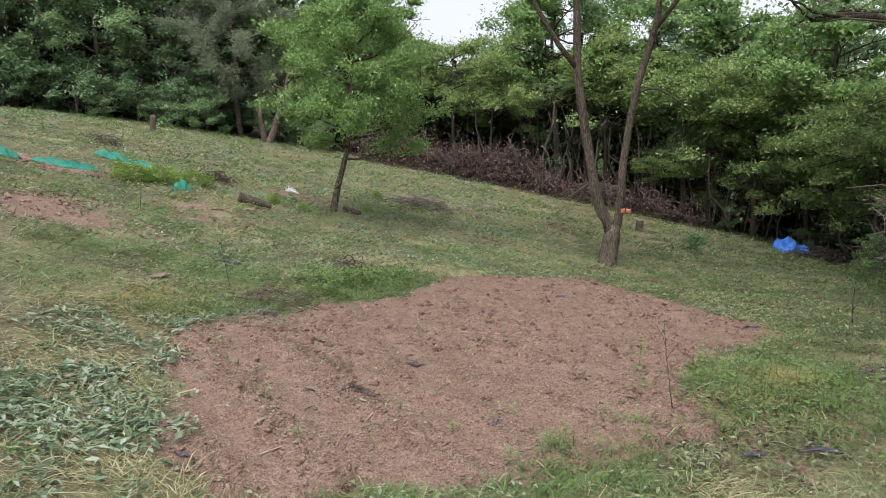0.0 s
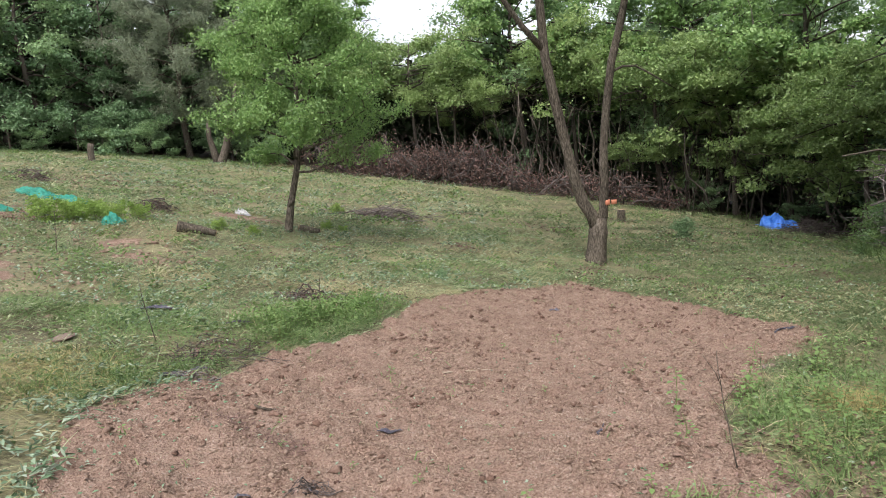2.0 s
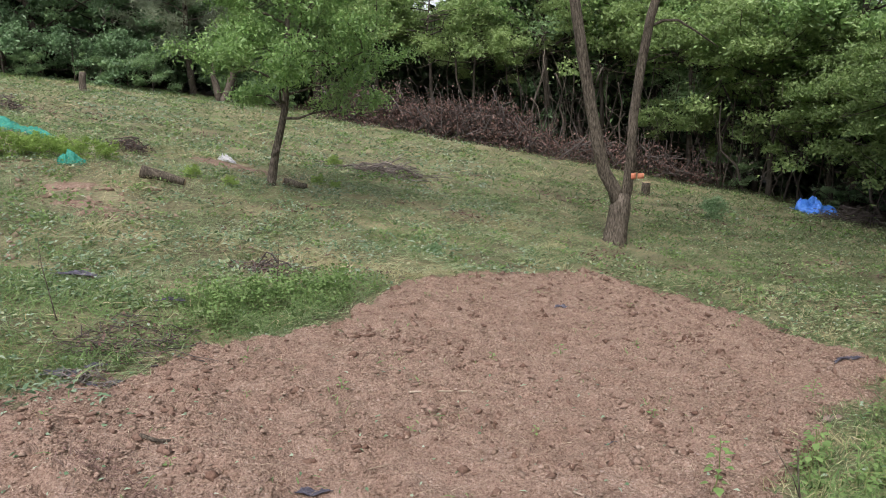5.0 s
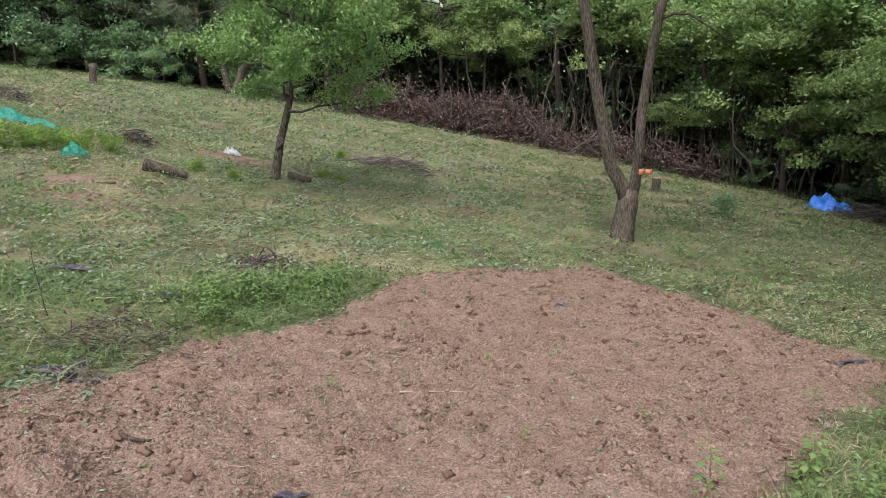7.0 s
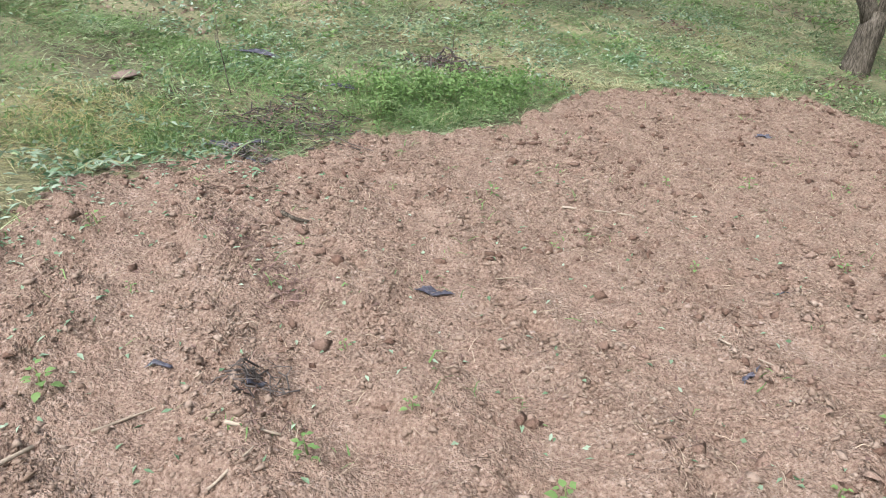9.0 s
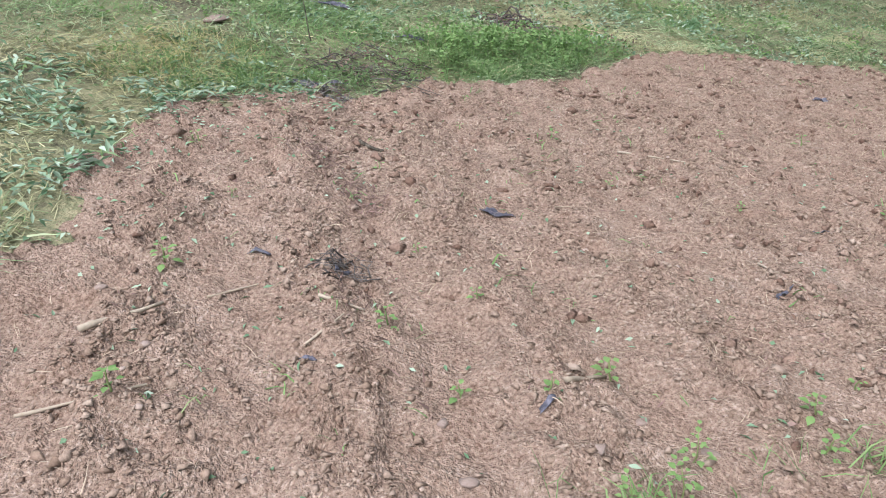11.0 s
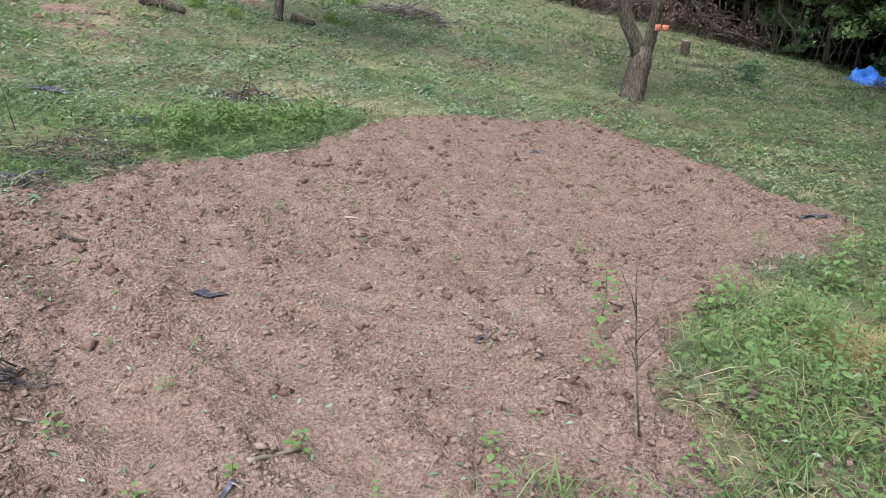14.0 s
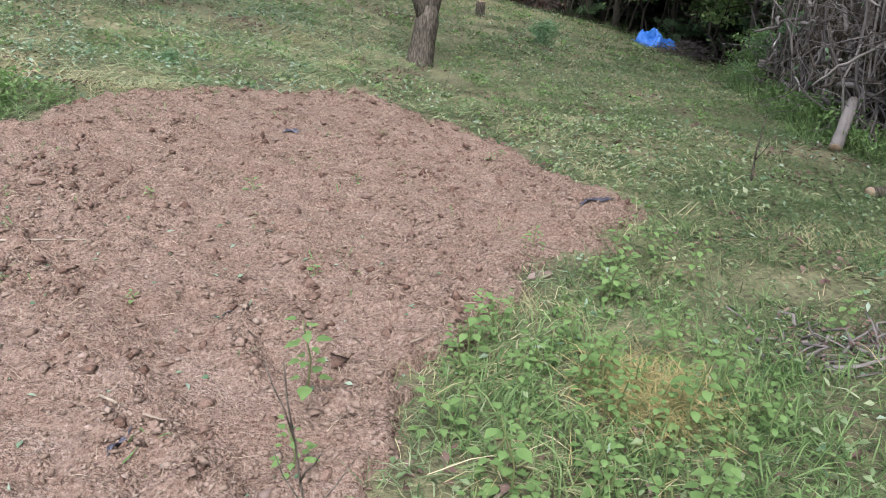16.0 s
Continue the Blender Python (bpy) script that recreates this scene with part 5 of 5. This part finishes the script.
tagged(part("packed_wood", joined(tubes), M_BARK, stack, "dark bark-covered sticks packed behind"), kind="stuff")
x, y = [], []
for i in range(90):
    q = stack_at(rng.random()) + np.array([rng.normal(-0.25, 0.15), rng.normal(0, 0.1)])
    x += list(rng.normal(q[0], 0.06, 24))
    y += list(rng.normal(q[1], 0.06, 24))
stuff("tall_grass", blades(rng, np.array(x), np.array(y), 0.42, 0.010, 0.3, 0.9), M_LUSH, "tall uncut grass along the stacked branches", "grass tufts")


pts = []
for i in range(70):  # creepers and weeds climbing at the foot of the stack
    f = rng.random() ** 1.3
    q = stack_at(f) + np.array([rng.normal(-0.18, 0.12), rng.normal(0, 0.15)])
    pts.append((q[0], q[1], top(*q) + rng.uniform(0.05, 0.35) + (0.9 * rng.random() ** 2 if f < 0.25 or i % 9 == 0 else 0)))
c, face = sprays(rng, np.array(pts), 60, 0.17)
stuff("creepers", leaves(rng, c, 0.065, 0.036, 0.3, 0.2, face), M_WEED, "green creepers and weeds climbing the stacked branches", "creeper")


def make_log(rng, a, b, ra, rb, label, name="log", up=(0.0, 0.0), category="log", bark=M_BARK):
    """A sawn piece of trunk with bark and two pale cut faces."""
    mid = ((a[0] + b[0]) / 2, (a[1] + b[1]) / 2)
    z0 = top(*mid)
    ob = thing(name, label, category, (*mid, z0))
    pa = np.array([a[0] - mid[0], a[1] - mid[1], top(*a) - z0 + ra * 0.85 + up[0]])
    pb = np.array([b[0] - mid[0], b[1] - mid[1], top(*b) - z0 + rb * 0.85 + up[1]])
    p = bend(rng, pa, pb, 8, ra * 0.05)
    part("bark", tube(p, np.linspace(ra, rb, 8) * rng.uniform(0.93, 1.07, 8), 14), bark, ob, smooth=True)
    d = (pb - pa) / np.linalg.norm(pb - pa)
    part("cut_face", tube([pa - d * 0.012, pa - d * 0.006], [ra * 0.86, ra * 0.9], 14), M_CUT, ob, "pale sawn wood")
    part("cut_face", tube([pb + d * 0.006, pb + d * 0.012], [rb * 0.9, rb * 0.86], 14), M_CUT, ob, "pale sawn wood")
    return ob


make_log(rng, (6.62, 9.75), (7.05, 10.2), 0.06, 0.055, "pale thick cut log leaning at the foot of the stacked branches", up=(0.0, 0.45), bark=M_PALEBARK)
make_log(rng, (-3.38, 12.36), (-2.86, 12.42), 0.085, 0.045, "short dark bark-covered log lying in the cut grass", up=(0.03, 0.03))
make_log(rng, (-1.82, 13.75), (-1.5, 13.85), 0.055, 0.045, "dark log lying beside the small tree", up=(0.02, 0.02))
make_log(rng, (5.72, 8.20), (5.95, 8.24), 0.05, 0.04, "short split piece of orange-brown wood in grass")


def make_stump(rng, place, high, r, lean, label):
    ob = thing("stump", label, "tree stump", (*place, top(*place)), "tree stumps")
    p = bend(rng, (0, 0, -0.1), (lean, 0, high), 6, r * 0.06)
    part("bark", tube(p, r * np.array([1.35, 1.15, 1.05, 1.0, 1.0, 0.98]), 12), M_BARK, ob, smooth=True)
    part("cut_face", tube([p[-1] + [0, 0, 0.004], p[-1] + [0, 0, 0.012]], [r * 0.9, r * 0.86], 12), M_CUT, ob, "pale sawn top")
    return ob


make_stump(rng, (-9.0, 23.4), 0.50, 0.09, 0.05, "weathered brown tree stump standing in the mown slope")
make_stump(rng, (5.3, 19.3), 0.28, 0.10, 0.03, "low cut tree stump in the mown grass")

# ---- tarpaulin, net, bag and heaps ----


def make_cloth(rng, name, place, sx, sy, high, turn, material, label, category, rough=2.4, group="", sag=0.45):
    """A crumpled sheet thrown down: high in the middle, with sharp folds and a ragged rim on the ground."""
    n, m = 46, 34
    u, v = np.meshgrid(np.linspace(-1, 1, n), np.linspace(-1, 1, m), indexing="ij")
    s0 = rng.uniform(0, 60)
    rim = 1 + 0.5 * (vnoise(u + s0, v, 1.5, 0) - 0.5)
    px, py = u * sx * rim, v * sy * rim
    dome = np.clip(1 - (u**2 + v**2) ** 0.5, 0, 1) ** sag
    fold = np.abs(vnoise(u + s0, v + s0, rough, 1) - 0.5) * 2 + 0.6 * np.abs(vnoise(u - s0, v, rough * 2.3, 2) - 0.5)
    pz = high * dome * (0.35 + 0.75 * fold) + 0.012
    c, s_ = math.cos(turn), math.sin(turn)
    gx, gy = place[0] + px * c - py * s_, place[1] + px * s_ + py * c
    z0 = top(*place)
    verts = np.stack([gx - place[0], gy - place[1], surface(gx, gy) - z0 + pz], -1).reshape(-1, 3)
    i = (np.arange(n - 1)[:, None] * m + np.arange(m - 1)[None]).ravel()
    ob = solid(name, (verts, np.stack([i, i + m, i + m + 1, i + 1], 1)), material)
    ob.location = (*place, z0)
    ob.modifiers.new("thickness", "SOLIDIFY").thickness = 0.004
    return tagged(ob, label, category, group)


make_cloth(rng, "tarpaulin", (10.35, 21.4), 0.54, 0.42, 0.36, 0.2, M_BLUE, "crumpled bright blue tarpaulin lying in a heap", "tarpaulin", 3.4, sag=0.28)
for px, py, sx, sy, high, turn in [(-6.4, 12.7, 0.46, 0.18, 0.12, 0.5), (-7.25, 12.3, 0.22, 0.14, 0.14, 0.2), (-6.6, 14.95, 0.42, 0.2, 0.15, -0.2), (-6.0, 14.75, 0.4, 0.15, 0.12, -0.3), (-4.45, 12.75, 0.16, 0.15, 0.17, 0.2)]:
    make_cloth(rng, "garden_net", (px, py), sx, sy, high, turn, M_NET, "bunched green plastic garden net on the slope", "garden net", 3.2, "pieces of green net")
make_cloth(rng, "plastic_bag", (-3.13, 15.5), 0.15, 0.10, 0.12, 0.3, M_WHITE, "crumpled white plastic bag on the grass", "plastic bag")


def make_heap(rng, place, rx, ry, high, count, label, leafy=0, thick=1.0):
    ob = thing("twig_heap", label, "twig heap", (*place, top(*place)), "heaps of twigs")
    z0 = top(*place)
    tubes, pts = [], []
    for i in range(count):
        q = rng.normal(0, 0.5, 2) * [rx, ry]
        a = np.array([*q, top(place[0] + q[0], place[1] + q[1]) - z0 + high * rng.random() * math.exp(-((q[0] / rx) ** 2 + (q[1] / ry) ** 2))])
        an, ln = rng.uniform(0, 6.28), rng.uniform(0.3, 1.0) * rx
        d = np.array([math.cos(an), math.sin(an) * 0.7, rng.normal(0.1, 0.25)]) * ln
        p = bend(rng, a - d / 2, a + d / 2, 4, 0.02)
        p[:, 2] = np.maximum(p[:, 2], surface(p[:, 0] + place[0], p[:, 1] + place[1]) - z0 + 0.008)
        tubes.append(tube(p, np.linspace(0.008, 0.004, 4) * thick * rng.uniform(0.5, 1.7), 4))
        pts.append(p)
    tagged(part("twig_tangle", joined(tubes), M_DEAD, ob), kind="stuff")
    if leafy:
        c = np.repeat(np.concatenate(pts), leafy, 0)
        c = c + rng.normal(0, 0.05, c.shape) * [1, 1, 0.3]
        c[:, 2] = np.maximum(c[:, 2], surface(c[:, 0] + place[0], c[:, 1] + place[1]) - z0 + 0.006)
        part("withered_leaves", leaves(rng, c, 0.03, 0.014, 0.1, 0.6), M_DRYLEAF, ob)
    return ob


make_heap(rng, (10.55, 19.9), 0.75, 0.55, 0.42, 190, "low heap of dry grey twigs beside the tarpaulin")
make_heap(rng, (-0.45, 17.0), 0.8, 0.5, 0.25, 150, "loose heap of dry brown twigs on the grass", 2)
make_heap(rng, (-4.5, 14.8), 0.35, 0.3, 0.25, 70, "small heap of withered reddish brown twigs", 4)
make_heap(rng, (-1.68, 7.45), 0.5, 0.45, 0.035, 90, "tangle of dead roots and stems at the bed's edge", 2, 0.4)
make_heap(rng, (-1.70, 6.82), 0.22, 0.14, 0.04, 40, "withered roots heaped with torn film at the bed's edge", 1, 0.45)
make_heap(rng, (-0.58, 4.88), 0.12, 0.08, 0.02, 26, "small knot of dark withered roots on the soil", 0, 0.35)
make_heap(rng, (-1.2, 9.6), 0.3, 0.2, 0.06, 50, "small tangle of withered stems in the grass", 3)
make_heap(rng, (-7.6, 17.0), 0.4, 0.3, 0.25, 60, "small dark heap of twigs on the slope", 3)
make_heap(rng, (3.75, 5.95), 0.35, 0.22, 0.04, 50, "flat tangle of withered stems in the grass", 3)

# bright weeds left standing round the net
rng = np.random.default_rng(83)
clump = make_tree(rng, "weed_clump", "bright green clump of tall weeds among the mown grass", "weed clump", 0.42, 0.03, 0.33, 0.01, 16, 1900, 0.05, M_FRESH, 0.1, bark=M_WEED_STEM, dense=0.5, rise=1.2, droop=0.1, group="weed clumps")
set_out(clump, [(-5.3, 12.45, 0.8, 0.2), (-5.05, 12.75, 0.85, 1.4), (-4.8, 12.95, 0.8, 2.2), (-5.15, 13.1, 0.75, 3.3), (-4.6, 13.3, 0.8, 4.0), (-4.95, 13.5, 0.7, 5.1), (-4.35, 13.6, 0.75, 0.9), (-2.45, 13.1, 0.45, 1.9), (-3.0, 13.2, 0.5, 3.0), (-1.5, 15.0, 0.5, 4.4), (-1.5, 17.2, 0.6, 2.4), (-7.9, 10.9, 0.5, 2), (-6.4, 10.2, 0.4, 3), (-1.2, 14.9, 0.4, 1)])
dark_clump = make_tree(rng, "weed_clump", "dark green clump of uncut weeds in the mown grass", "weed clump", 0.45, 0.03, 0.25, 0.01, 14, 1200, 0.06, M_LEAF_C, 0.10, bark=M_WEED_STEM, rise=1.2, droop=0.2, group="weed clumps", dense=0.5)
set_out(dark_clump, [(5.9, 16.8, 1.0, 0.5), (0.38, 11.06, 0.35, 1.0)])
